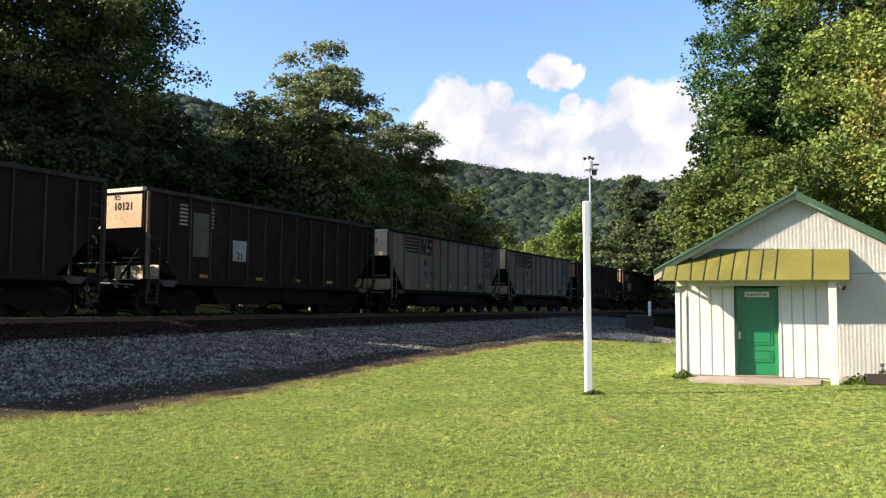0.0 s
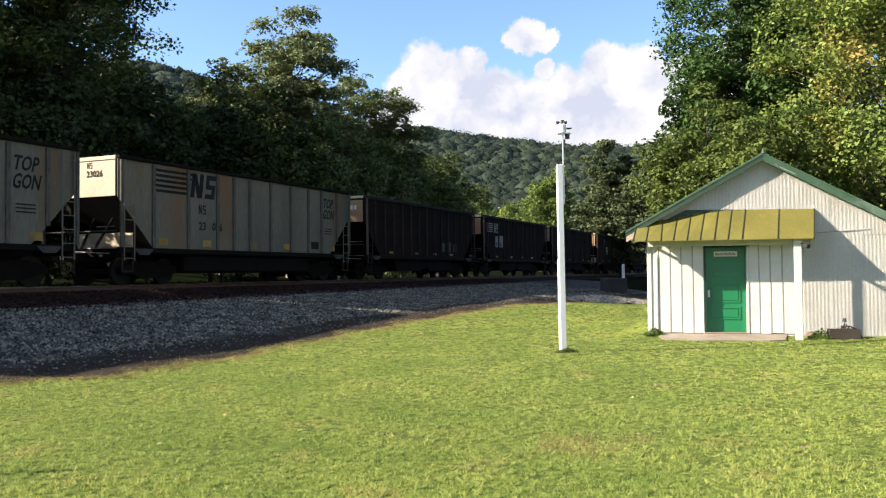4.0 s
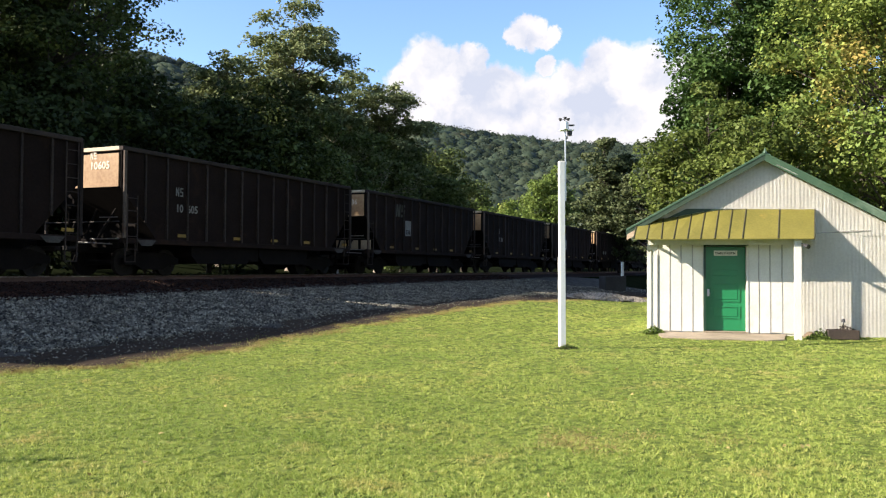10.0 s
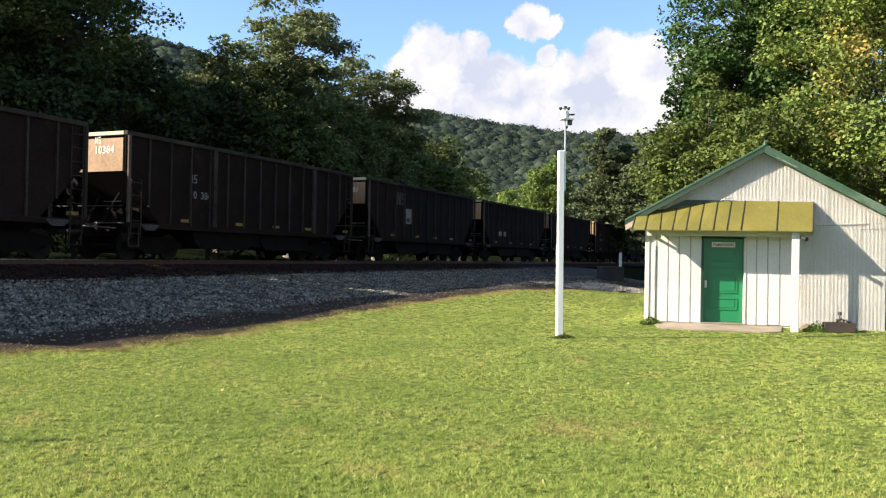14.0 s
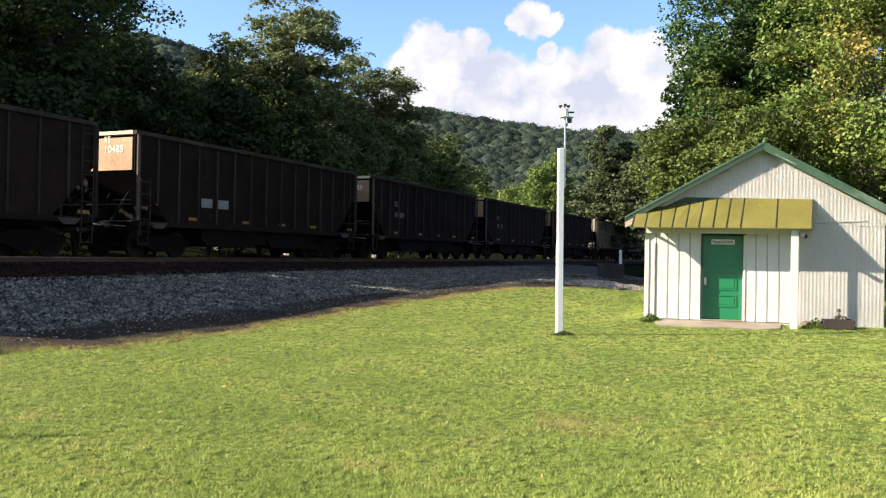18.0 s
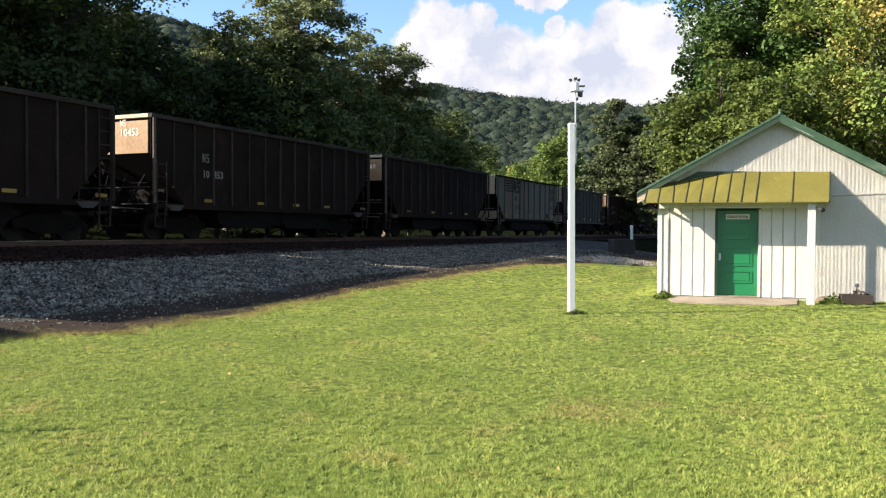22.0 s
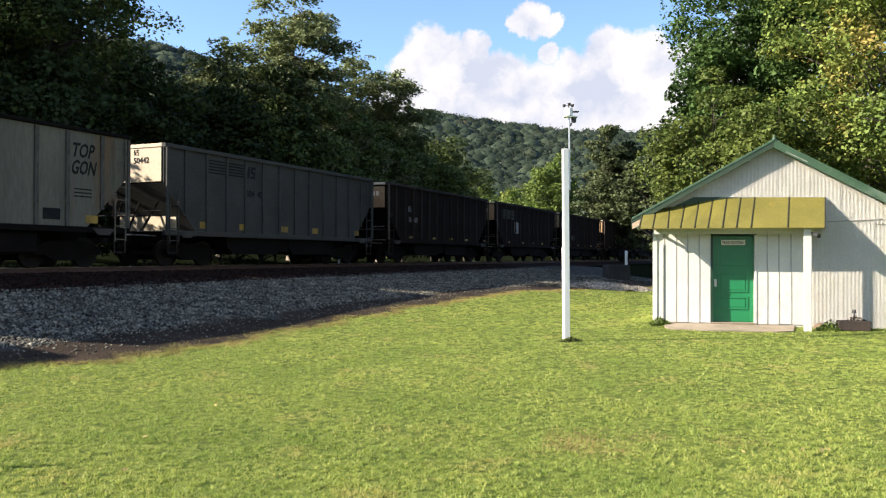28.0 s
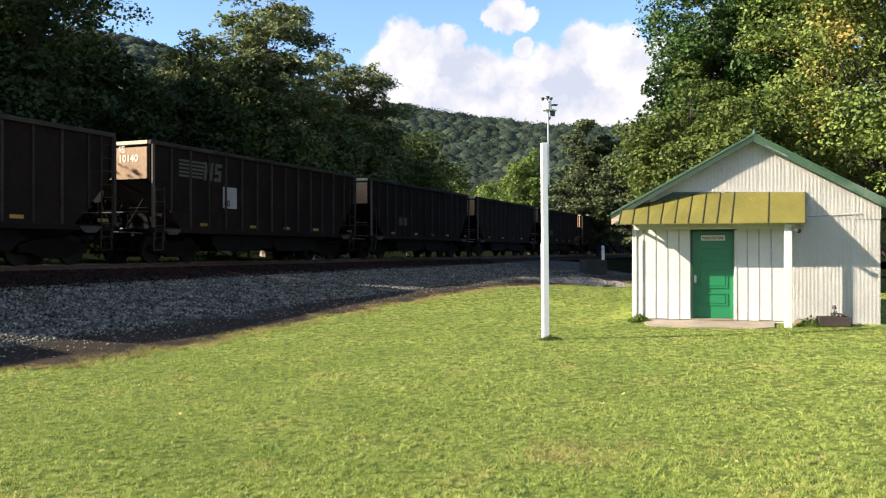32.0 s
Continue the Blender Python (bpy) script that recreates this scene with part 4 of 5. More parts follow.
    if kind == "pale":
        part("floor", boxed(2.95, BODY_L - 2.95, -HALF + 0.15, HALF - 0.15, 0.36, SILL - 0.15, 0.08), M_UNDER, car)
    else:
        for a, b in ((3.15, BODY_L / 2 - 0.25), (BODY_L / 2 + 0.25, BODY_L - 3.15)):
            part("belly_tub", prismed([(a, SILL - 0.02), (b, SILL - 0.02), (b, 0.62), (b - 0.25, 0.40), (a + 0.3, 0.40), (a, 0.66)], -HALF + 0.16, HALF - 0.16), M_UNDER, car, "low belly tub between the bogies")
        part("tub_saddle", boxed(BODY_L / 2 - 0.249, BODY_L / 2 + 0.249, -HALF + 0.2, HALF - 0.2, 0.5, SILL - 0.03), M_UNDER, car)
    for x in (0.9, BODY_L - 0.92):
        part("lower_bulkhead", boxed(x, x + 0.02, -1.2, 1.2, SILL + 0.01, SILL + 0.5), (M_UNDER if kind == "dark" else M_CREAM) if x < 5 else M_UNDER, car, "lower bulkhead sheet")
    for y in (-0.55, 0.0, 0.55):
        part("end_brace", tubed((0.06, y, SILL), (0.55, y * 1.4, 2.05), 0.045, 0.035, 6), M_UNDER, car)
    # ladders and grab irons
    for x, top in ((0.14, 2.42), (BODY_L - 0.56, TOP - 0.16)):
        lad = part("ladder", boxed(x, x + 0.035, -HALF - 0.035, -HALF - 0.012, 0.75, top), M_CARPOST if kind == "dark" else paint, car, "steel side ladder")
        part("stile", boxed(x + 0.40, x + 0.435, -HALF - 0.035, -HALF - 0.012, 0.75, top), M_CARPOST if kind == "dark" else paint, lad)
        z = 0.8
        while z < top - 0.05:
            part("rung", boxed(x + 0.036, x + 0.399, -HALF - 0.032, -HALF - 0.018, z, z + 0.025), M_CARPOST if kind == "dark" else paint, lad)
            z += 0.38
    part("grab_iron", tubed((-0.06, -1.45, 1.75), (-0.06, -0.75, 1.75), 0.014, n=6), M_SHINE, car)
    part("platform", boxed(-0.18, 0.55, -HALF + 0.12, -0.5, SILL - 0.02, SILL + 0.005), M_SHINE, car, "worn brake platform")
    for x in (0.55, BODY_L - 1.35):
        part("jacking_pad", prismed([(x, SILL - 0.02), (x + 0.8, SILL - 0.02), (x + 0.6, SILL - 0.2), (x + 0.2, SILL - 0.2)], -HALF - 0.03, -HALF - 0.012), M_BRACKET, car, "pale worn jacking bracket")
    for x in (0.1, BODY_L - 0.55):
        bm = bmesh.new()
        box(bm, x, x + 0.03, -HALF - 0.005, -HALF + 0.03, 0.42, 0.98)
        box(bm, x + 0.40, x + 0.43, -HALF - 0.005, -HALF + 0.03, 0.42, 0.98)
        box(bm, x + 0.03, x + 0.40, -HALF - 0.005, -HALF + 0.03, 0.42, 0.45)
        part("stirrup_step", bm, M_CARPOST, car)
    part("end_rail", tubed((-0.04, -1.5, 1.62), (-0.04, 1.5, 1.62), 0.02, n=6), M_BRACKET, car)
    bw = part("brake_wheel", tubed((-0.16, 0.45, 2.2), (-0.12, 0.45, 2.2), 0.27, 0.27, 16), M_UNDER, car, "round hand-brake wheel")
    part("brake_staff", tubed((-0.1, 0.45, SILL), (-0.1, 0.45, 2.2), 0.025), M_UNDER, bw)
    for x, d in ((-0.35, -1), (BODY_L + 0.35, 1)):
        c = part("coupler", boxed(min(x, x + d * 0.32), max(x, x + d * 0.32), -0.14, 0.14, 0.74, 1.0, 0.03), M_WHEEL, car, "knuckle coupler")
        part("air_hose", tubed((x + d * 0.1, -0.35, 0.85), (x + d * 0.2, -0.25, 0.45), 0.025), M_UNDER, c)
        part("cut_lever", tubed((x - d * 0.1, -1.45, 0.95), (x + d * 0.02, -0.1, 1.02), 0.016, n=6), M_SHINE, c)
    # bogies
    for x in (1.75, BODY_L - 1.75):
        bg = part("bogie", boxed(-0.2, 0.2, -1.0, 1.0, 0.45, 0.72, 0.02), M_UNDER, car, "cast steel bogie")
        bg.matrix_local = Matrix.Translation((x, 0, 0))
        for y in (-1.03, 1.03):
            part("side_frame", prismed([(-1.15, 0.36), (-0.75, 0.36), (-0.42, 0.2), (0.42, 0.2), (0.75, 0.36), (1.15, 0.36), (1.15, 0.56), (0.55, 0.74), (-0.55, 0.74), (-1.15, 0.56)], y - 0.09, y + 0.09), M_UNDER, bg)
        for i, dx in enumerate((-0.89, 0.89)):
            bm = bmesh.new()
            for y in (-0.755, 0.755):
                tube(bm, (0, y - 0.065, 0), (0, y + 0.065, 0), 0.425, 0.425, 28)
                tube(bm, (0, y - 0.09, 0), (0, y + 0.09, 0), 0.13, 0.13, 10)
                for k in range(5):
                    a = k * 1.2566
                    box(bm, 0.26 * math.cos(a) - 0.03, 0.26 * math.cos(a) + 0.03, y - 0.075, y + 0.075, 0.26 * math.sin(a) - 0.03, 0.26 * math.sin(a) + 0.03)
            tube(bm, (0, -1.1, 0), (0, 1.1, 0), 0.08, 0.08, 10)
            ws = part("wheelset", bm, M_WHEEL, bg, "worn steel wheels on an axle")
            ws.matrix_local = Matrix.Translation((dx, 0, 0.425))
            ws["axle"] = i
    # reflector stripes and small plates on the near side
    y = -HALF + 0.078
    for x in ((2.4, 5.2, 7.4, 9.6, 12.5) if kind == "dark" else (1.65, 3.7, 6.2, 8.3, 11.6)):
        part("reflector", boxed(x, x + 0.42, y - 0.004, y, SILL + 0.12, SILL + (0.22 if kind == "dark" else 0.34)), M_YELLOW, car, "yellow reflector stripe")
    return car


NEAR = Matrix.Rotation(math.pi / 2, 4, "X")
Y_SIDE = -HALF + 0.074


def side_text(car, words, x, z, size, m=None, wide=1.0, slant=0.0):
    lettering(words, size, m or M_STENCIL, car, Matrix.Translation((x, Y_SIDE, z)) @ NEAR, "side_number", 0.003, wide, slant)


def end_text(car, words, z, size, m, y=-0.28):
    lettering(words, size, m, car, Matrix.Translation((-0.008, y, z)) @ Matrix.Rotation(-math.pi / 2, 4, "Z") @ NEAR, "end_number", 0.003)


def side_plate(car, name, x0, x1, z0, z1, m, label=""):
    part(name, boxed(x0, x1, Y_SIDE - 0.003, Y_SIDE + 0.005, z0, z1), m, car, label)


def mark_shapes(car, x, z, h, m, streaks=True):
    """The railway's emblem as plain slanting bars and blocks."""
    def slab(x0, x1, z0, z1, lean=0.0):
        part("emblem_block", prismed([(x + h * x0, z + h * z0), (x + h * x1, z + h * z0), (x + h * (x1 + lean), z + h * z1), (x + h * (x0 + lean), z + h * z1)], Y_SIDE - 0.004, Y_SIDE + 0.004), m, car)
    if streaks:
        for k in range(5):
            slab(0.0, 1.9 + 0.05 * k, 0.06 + 0.2 * k, 0.17 + 0.2 * k)
    for x0, x1, b0, b1, z0, z1 in ((1.98, 2.20, 2.12, 2.34, 0, 1), (2.46, 2.68, 2.60, 2.82, 0, 1)):
        slab(x0, x1, z0, z1, b0 - x0)
    slab(2.40, 2.62, 0.0, 1.0, -0.24)
    for z0 in (0.0, 0.4, 0.8):
        slab(2.86 + 0.14 * z0, 3.44 + 0.14 * z0, z0, z0 + 0.2, 0.03)
    slab(2.94, 3.14, 0.6, 0.8, 0.03)
    slab(3.27, 3.47, 0.2, 0.4, 0.03)


STROKES = [[(0, 0), (0.11, 0), (0.11, 1), (0, 1)], [(0.39, 0), (0.5, 0), (0.5, 1), (0.39, 1)], [(0.38, 0), (0.5, 0), (0.12, 1), (0.0, 1)],
           [(0.7, 0), (1.15, 0), (1.15, 0.15), (0.7, 0.15)], [(0.7, 0.43), (1.15, 0.43), (1.15, 0.57), (0.7, 0.57)], [(0.7, 0.85), (1.15, 0.85), (1.15, 1), (0.7, 1)],
           [(0.7, 0.57), (0.82, 0.57), (0.82, 0.85), (0.7, 0.85)], [(1.03, 0.15), (1.15, 0.15), (1.15, 0.43), (1.03, 0.43)]]


def end_mark(car, y, z, h, m):
    """The owner's mark on the end sheet as plain strokes."""
    turn = Matrix.Rotation(-math.pi / 2, 4, "Z")
    for stroke in STROKES:
        bm = prismed([(h * a, z + h * b) for a, b in stroke], 0.0, 0.008)
        bm.transform(Matrix.Translation((-0.008, y, 0)) @ turn)
        part("mark_stroke", bm, m, car)


def side_mark(car, x, z, h, m):
    for stroke in STROKES:
        part("mark_stroke", prismed([(x + h * a, z + h * b) for a, b in stroke], Y_SIDE - 0.003, Y_SIDE + 0.004), m, car)


DARK, PALE, GREEN = build_car("dark"), build_car("pale"), build_car("green")
KINDS = {1: PALE, 2: PALE, 13: PALE, 14: GREEN}
CARS = {}
for k in range(-2, 23):
    proto = KINDS.get(k, DARK)
    first = all(c is not proto for c in CARS.values())
    CARS[k] = proto if first else copy_thing(proto, Matrix.Identity(4))
for k, number in ((0, "10121"), (4, "10181"), (5, "10605"), (6, "10036"), (7, "10384"), (8, "10081"), (9, "10485"), (10, "10559"), (11, "10453"), (16, "10140")):
    end_text(CARS[k], number, 3.2, 0.32, M_ENDNUM if k not in (0,) else M_BLACKLET)
    end_mark(CARS[k], -0.3, 3.5, 0.2, M_ENDNUM if k not in (0,) else M_BLACKLET)
for k, number in ((1, "41993"), (2, "23026"), (13, "31986"), (14, "50442")):
    end_text(CARS[k], number, 3.25, 0.26, M_BLACKLET)
    end_mark(CARS[k], -0.3, 3.5, 0.18, M_BLACKLET)
for k in (1, 2, 13):
    mark_shapes(CARS[k], 1.5, 2.85, 0.8, M_BLACKLET)
    side_text(CARS[k], "TOP", 11.09, 3.05, 0.54, M_BLACKLET, 0.72, 0.22)
    side_text(CARS[k], "GON", 11.07, 2.58, 0.54, M_BLACKLET, 0.67, 0.22)
    side_mark(CARS[k], 3.5, 2.32, 0.3, M_BLACKLET)
    side_plate(CARS[k], "data_panel", 10.2, 10.75, 1.3, 1.6, M_BLACKLET, "dark data panel")
    for z in (2.15, 2.05, 1.95):
        side_plate(CARS[k], "writing_bar", 11.2, 11.8, z, z + 0.035, M_BLACKLET)
for k, number in ((1, "41   993"), (2, "23   026"), (13, "31   986")):
    side_text(CARS[k], number, 3.5, 1.8, 0.36, M_BLACKLET)
side_text(CARS[14], "504  42", 4.05, 2.45, 0.32, M_BLACKLET)
mark_shapes(CARS[14], 3.1, 3.1, 0.42, M_BLACKLET, False)
for i in range(5):
    for x in (2.05, 3.1):
        side_plate(CARS[14], "slat_bar", x, x + 0.85, 3.1 + i * 0.1, 3.15 + i * 0.1, M_BLACKLET)
for k, number in ((5, "10  605"), (7, "10  384"), (10, "10  559"), (11, "10  453"), (15, "10  369")):
    x = {5: 2.3, 7: 2.8, 10: 2.4, 11: 2.3, 15: 2.3}[k]
    side_text(CARS[k], number, x, 2.05, 0.34)
    side_mark(CARS[k], x, 2.55, 0.28, M_STENCIL)
# cream plates put the sun on two cars' lower sheets into paint
for k in (0, 6):
    for y0 in (-1.3, -0.62, 0.05):
        part("lower_plate", boxed(0.88, 0.898, y0, y0 + 0.52, SILL + 0.04, SILL + 0.46), M_CREAM, CARS[k], "cream lower plate with sunlight in its colour")
# number patches on the older cars
side_plate(CARS[0], "repaint_patch", 2.05, 2.85, 1.9, 3.3, M_OLIVE, "olive repaint patch")
side_plate(CARS[0], "number_patch", 3.95, 4.65, 1.85, 2.55, M_PATCH, "white number patch")
lettering("21", 0.34, M_BLACKLET, CARS[0], Matrix.Translation((4.15, Y_SIDE - 0.005, 1.92)) @ NEAR, "side_number", 0.003)
for i in range(6):
    side_plate(CARS[0], "slat_bar", 1.45, 1.8, 2.85 + i * 0.12, 2.91 + i * 0.12, M_STENCIL)
    side_plate(CARS[0], "slat_bar", 2.86, 3.0, 2.85 + i * 0.12, 2.91 + i * 0.12, M_STENCIL)
for k, words, x in ((4, ("10", "81"), 2.45), (6, ("", "036"), 3.4), (8, ("", "081"), 3.4), (16, ("", "40"), 3.0)):
    if words[0]:
        side_plate(CARS[k], "number_patch", x - 0.15, x + 0.4, 1.9, 2.6, M_PATCH, "white number patch")
        lettering(words[0], 0.32, M_BLACKLET, CARS[k], Matrix.Translation((x - 0.1, Y_SIDE - 0.005, 1.97)) @ NEAR, "side_number", 0.003)
    side_plate(CARS[k], "number_patch", x + 0.62, x + 1.4, 1.9, 2.65, M_PATCH, "white number patch")
    lettering(words[1], 0.32, M_BLACKLET, CARS[k], Matrix.Translation((x + 0.68, Y_SIDE - 0.005, 1.97)) @ NEAR, "side_number", 0.003)
    mark_shapes(CARS[k], x - 1.65, 2.8, 0.62, M_OLIVE if k != 4 else M_PATCH, k in (4, 16))
for x in (3.0, 3.85):
    side_plate(CARS[9], "number_patch", x, x + 0.55, 1.7, 2.0, M_PATCH, "white number patch")
for x, z in ((8.5, 1.92), (9.3, 1.98), (10.1, 1.9)):
    side_plate(CARS[3], "faded_patch", x, x + 0.42, 1.45, z, M_OLIVE, "faded pale paint patch")
for k in (17, 19):
    side_plate(CARS[k], "faded_patch", 3.3, 4.2, 1.7, 2.1, M_OLIVE, "faded pale paint patch")
for k in (3, 12, 15):
    for j in range(4):
        part("number_bar", boxed(-0.008, 0.0, -1.1 + j * 0.2, -0.97 + j * 0.2, 3.22, 3.42), M_ENDNUM, CARS[k])
for x in (3.96, 10.1):
    part("wide_post", boxed(x - 0.1, x + 0.1, -HALF - 0.03, -HALF + 0.07, SILL + 0.02, TOP - 0.13, 0.01), M_CARPOST, CARS[7], "wide worn repair post")

# ---- plants ----
def leaves(rng, centres, size, flat=0.5, out=None, face=0.35):
    """Folded leaf blades at the given points, turned towards out: vertices and quads."""
    n = len(centres)
    d = rng.normal(0, 1, (n, 3))
    d[:, 2] *= flat
    d /= np.linalg.norm(d, axis=1, keepdims=True) + 1e-9
    if out is None:
        up = rng.normal(0, 1, (n, 3)) * 0.55 + np.array([0, 0, 0.8])
    else:
        up = rng.normal(0, 1, (n, 3)) * face + out + np.array([0, 0, 0.3])
    w = np.cross(d, up)
    w /= np.linalg.norm(w, axis=1, keepdims=True) + 1e-9
    nn = np.cross(w, d)
    l = size * rng.uniform(0.6, 1.3, (n, 1))
    a = centres - d * l * 0.5
    b = centres + w * l * 0.34 + nn * l * 0.10
    c = centres + d * l * 0.5 - nn * l * 0.08
    e = centres - w * l * 0.34 + nn * l * 0.10
    v = np.stack([a, b, c, e], 1).reshape(-1, 3)
    f = np.arange(n * 4).reshape(n, 4)
    return v, f


def tree(name, x, y, h, radius, crown_low, tips, per_tip, size, material, label, seed, bark=None, clump=0.9, category="tree", feather=False, squash=0.6, trunk_r=None, lean=(0, 0),
         cone=False, inner=0.3, wide_top=0.0):
    """A tapered trunk with limbs that end in leaf clumps; the crown is an uneven ellipsoid of separate clumps with gaps."""
    rng = np.random.default_rng(seed)
    g = float(height(x, y))
    t = thing(name, pose(x, y, g - 0.1), label, category)
    r0 = trunk_r or h * 0.015
    bm = bmesh.new()
    pts = []
    steps = 7
    for i in range(steps + 1):
        f = i / steps
        pts.append((Vector((lean[0] * f + rng.normal(0, 0.12) * (i > 0), lean[1] * f + rng.normal(0, 0.12) * (i > 0), h * 0.86 * f)), r0 * (1 - 0.82 * f)))
    pts[0] = (pts[0][0], r0 * 1.5)
    pts.insert(1, (pts[0][0].lerp(pts[1][0], 0.25), r0 * 0.97))
    rings = [[bm.verts.new(p + Vector((a * math.cos(q * 0.698), a * math.sin(q * 0.698), 0))) for q in range(9)] for p, a in pts]
    for lo, hi in zip(rings[:-1], rings[1:]):
        for q in range(9):
            bm.faces.new((lo[q], lo[(q + 1) % 9], hi[(q + 1) % 9], hi[q]))
    bm.faces.new(rings[-1])
    part("trunk", bm, bark or M_BARK, t)
    cz, hz = (h - clump * squash + crown_low) / 2, (h - clump * squash - crown_low) / 2
    wr = radius - clump * 0.6
    bm = bmesh.new()
    V, F, off = [], [], 0
    lobes = rng.uniform(0.70, 1.08, (6, 8))
    spin = rng.uniform(0, 6.28)
    for k in range(tips):
        th = (spin + k * 2.39996 + rng.normal(0, 0.22)) % (2 * math.pi)
        sp = min(max(0.98 - 1.93 * (k + 0.5) / tips + rng.normal(0, 0.05), -0.95), 1)
        ph = math.asin(sp)
        lob = lobes[int((ph / math.pi + 0.5) * 5.99), int(th / 6.2832 * 7.99)]
        rr = (rng.uniform(0.80, 1.0) if rng.random() > inner else rng.uniform(0.25, 0.75)) * lob
        wide = wr * (1 + wide_top * sp)
        tip = np.array([math.cos(ph) * math.cos(th) * wide * rr + lean[0] * 0.8, math.cos(ph) * math.sin(th) * wide * rr + lean[1] * 0.8, cz + sp * hz * rr])
        if cone:
            fz = (tip[2] - crown_low) / (h - crown_low)
            grow = 1.75 * max(1.02 - fz, 0.03)
            tip[0], tip[1] = tip[0] * grow, tip[1] * grow
        zb = min(max(tip[2] - radius * 0.5 * rng.uniform(0.5, 1.1), crown_low * 0.7), h * 0.8)
        fb = zb / (h * 0.86)
        base = Vector((lean[0] * fb, lean[1] * fb, zb))
        mid = base.lerp(Vector(tip), 0.55) + Vector((0, 0, -0.06 * radius))
        r1 = r0 * 0.30 * (1 - fb * 0.6)
        tube(bm, base, mid, r1, r1 * 0.55, 5)
        tube(bm, mid, Vector(tip), r1 * 0.55, 0.012, 5)
        m = int(per_tip * rng.uniform(0.6, 1.4))
        rc = clump * rng.uniform(0.65, 1.25) * (max(0.35, 1.15 - fz) if cone else 1.0)
        if feather:
            # rosettes of long drooping sprays of leaflets at the branch ends
            for q in range(max(m // 14, 1)):
                a = rng.uniform(0, 2 * math.pi)
                o = tip + rng.normal(0, 0.42, 3) * np.array([rc, rc, rc * 0.45])
                dirn = np.array([math.cos(a), math.sin(a), rng.uniform(0.0, 0.6)])
                st = np.linspace(0.12, 1.0, 14)[:, None]
                c = o + dirn * st * 0.85 + np.array([0, 0, -0.5]) * st ** 2 + rng.normal(0, 0.05, (14, 3))
                v, f = leaves(rng, c, size, 0.4, dirn * 0.3 + np.array([0, 0, 0.5]))
                V.append(v), F.append(f + off)
                off += len(v)
        else:
            d = rng.normal(0, 1, (m, 3)) + np.array([0, 0, 0.25])
            d /= np.linalg.norm(d, axis=1, keepdims=True)
            c = d * np.array([rc, rc, rc * squash]) * rng.uniform(0.25, 1.08, (m, 1)) ** 0.5 + tip
            c += np.sin(c * 4.1 + k) * rc * 0.10
            v, f = leaves(rng, c, size, 0.6, d)
            V.append(v), F.append(f + off)
            off += len(v)
    tagged(part("branchwork", bm, bark or M_BARK, t), kind="stuff")
    soup("crown", np.concatenate(V), np.concatenate(F), material, t)
    return t


def at_bearing(deg, lat=None, r=None):
    """A spot on the ground seen from the origin at a bearing (clockwise from +y), on a line beside the track or at a distance."""
    if r is None:
        r = lat / math.sin(radians(deg) - TRACK)
    return r * math.sin(radians(deg)), r * math.cos(radians(deg))


# woods behind the track, from the lens's left edge to the far bend
tree("sycamore", *at_bearing(-26.0, lat=-33), 27, 7.0, 3, 240, 300, 0.2, L_WOOD, "tall dark broadleaf tree standing behind the track", 11, clump=1.25, inner=0.4)
# trees left of bearing -30 stand unseen, added for their shade
for i, (b, lat, h, r, low, kind) in enumerate([
        (-34, -33, 17, 5.0, 2, 0), (-31, -37, 21, 5.5, 3, 0), (-34.5, -39, 23, 5.5, 3, 0), (-38, -36, 12, 4.5, 2, 0), (-23, -38, 17.5, 4.2, 2, 0), (-24, -27.5, 9, 4.2, 0.5, 0), (-19.5, -28, 9.2, 4.0, 0.5, 0), (-16, -29, 9.4, 4.2, 0.5, 0), (-12.6, -28.5, 9.9, 4.0, 0.5, 1),
        (-15.3, -33, 14.6, 2.7, 5, 2), (-10.6, -31, 18.4, 4.1, 6.0, 3), (-4.7, -30, 16.6, 4.3, 3, 3), (-10.0, -28, 9.5, 4.2, 0.5, 1), (-7.3, -29.5, 12.4, 3.4, 0.5, 2),
        (-0.6, -29, 12.3, 3.3, 0.5, 1), (-3.0, -29, 12.6, 3.4, 0.5, 1), (-13.0, -34, 14.0, 3.0, 4, 2), (-22.5, -36, 10.5, 5, 2, 0), (-29, -29, 9, 4, 0.5, 0),
        (1.2, -29, 9.6, 3.2, 0.4, 1), (-18.0, -38, 11.0, 5, 3, 1), (-35, -28, 8, 4, 0.4, 0), (-7.7, -32, 16.2, 3.6, 4, 2)]):
    x, y = at_bearing(b, lat=lat)
    if kind >= 2:
        tree("ailanthus_tree", x, y, h, r, low, 52 if kind == 2 else 90, 400 if kind == 2 else 500, 0.22, L_AIL, "airy green tree with feathery leaf sprays behind the track", 20 + i, M_BARKPALE, 0.95, feather=True,
             wide_top=0.15 if kind == 3 else 0.0, inner=0.4)
    else:
        tree("woodland_tree", x, y, h, r, low, 70, 185, 0.25, (L_SHADED, L_WOOD)[kind], "dense shaded green woodland tree behind the track", 20 + i, clump=1.15)
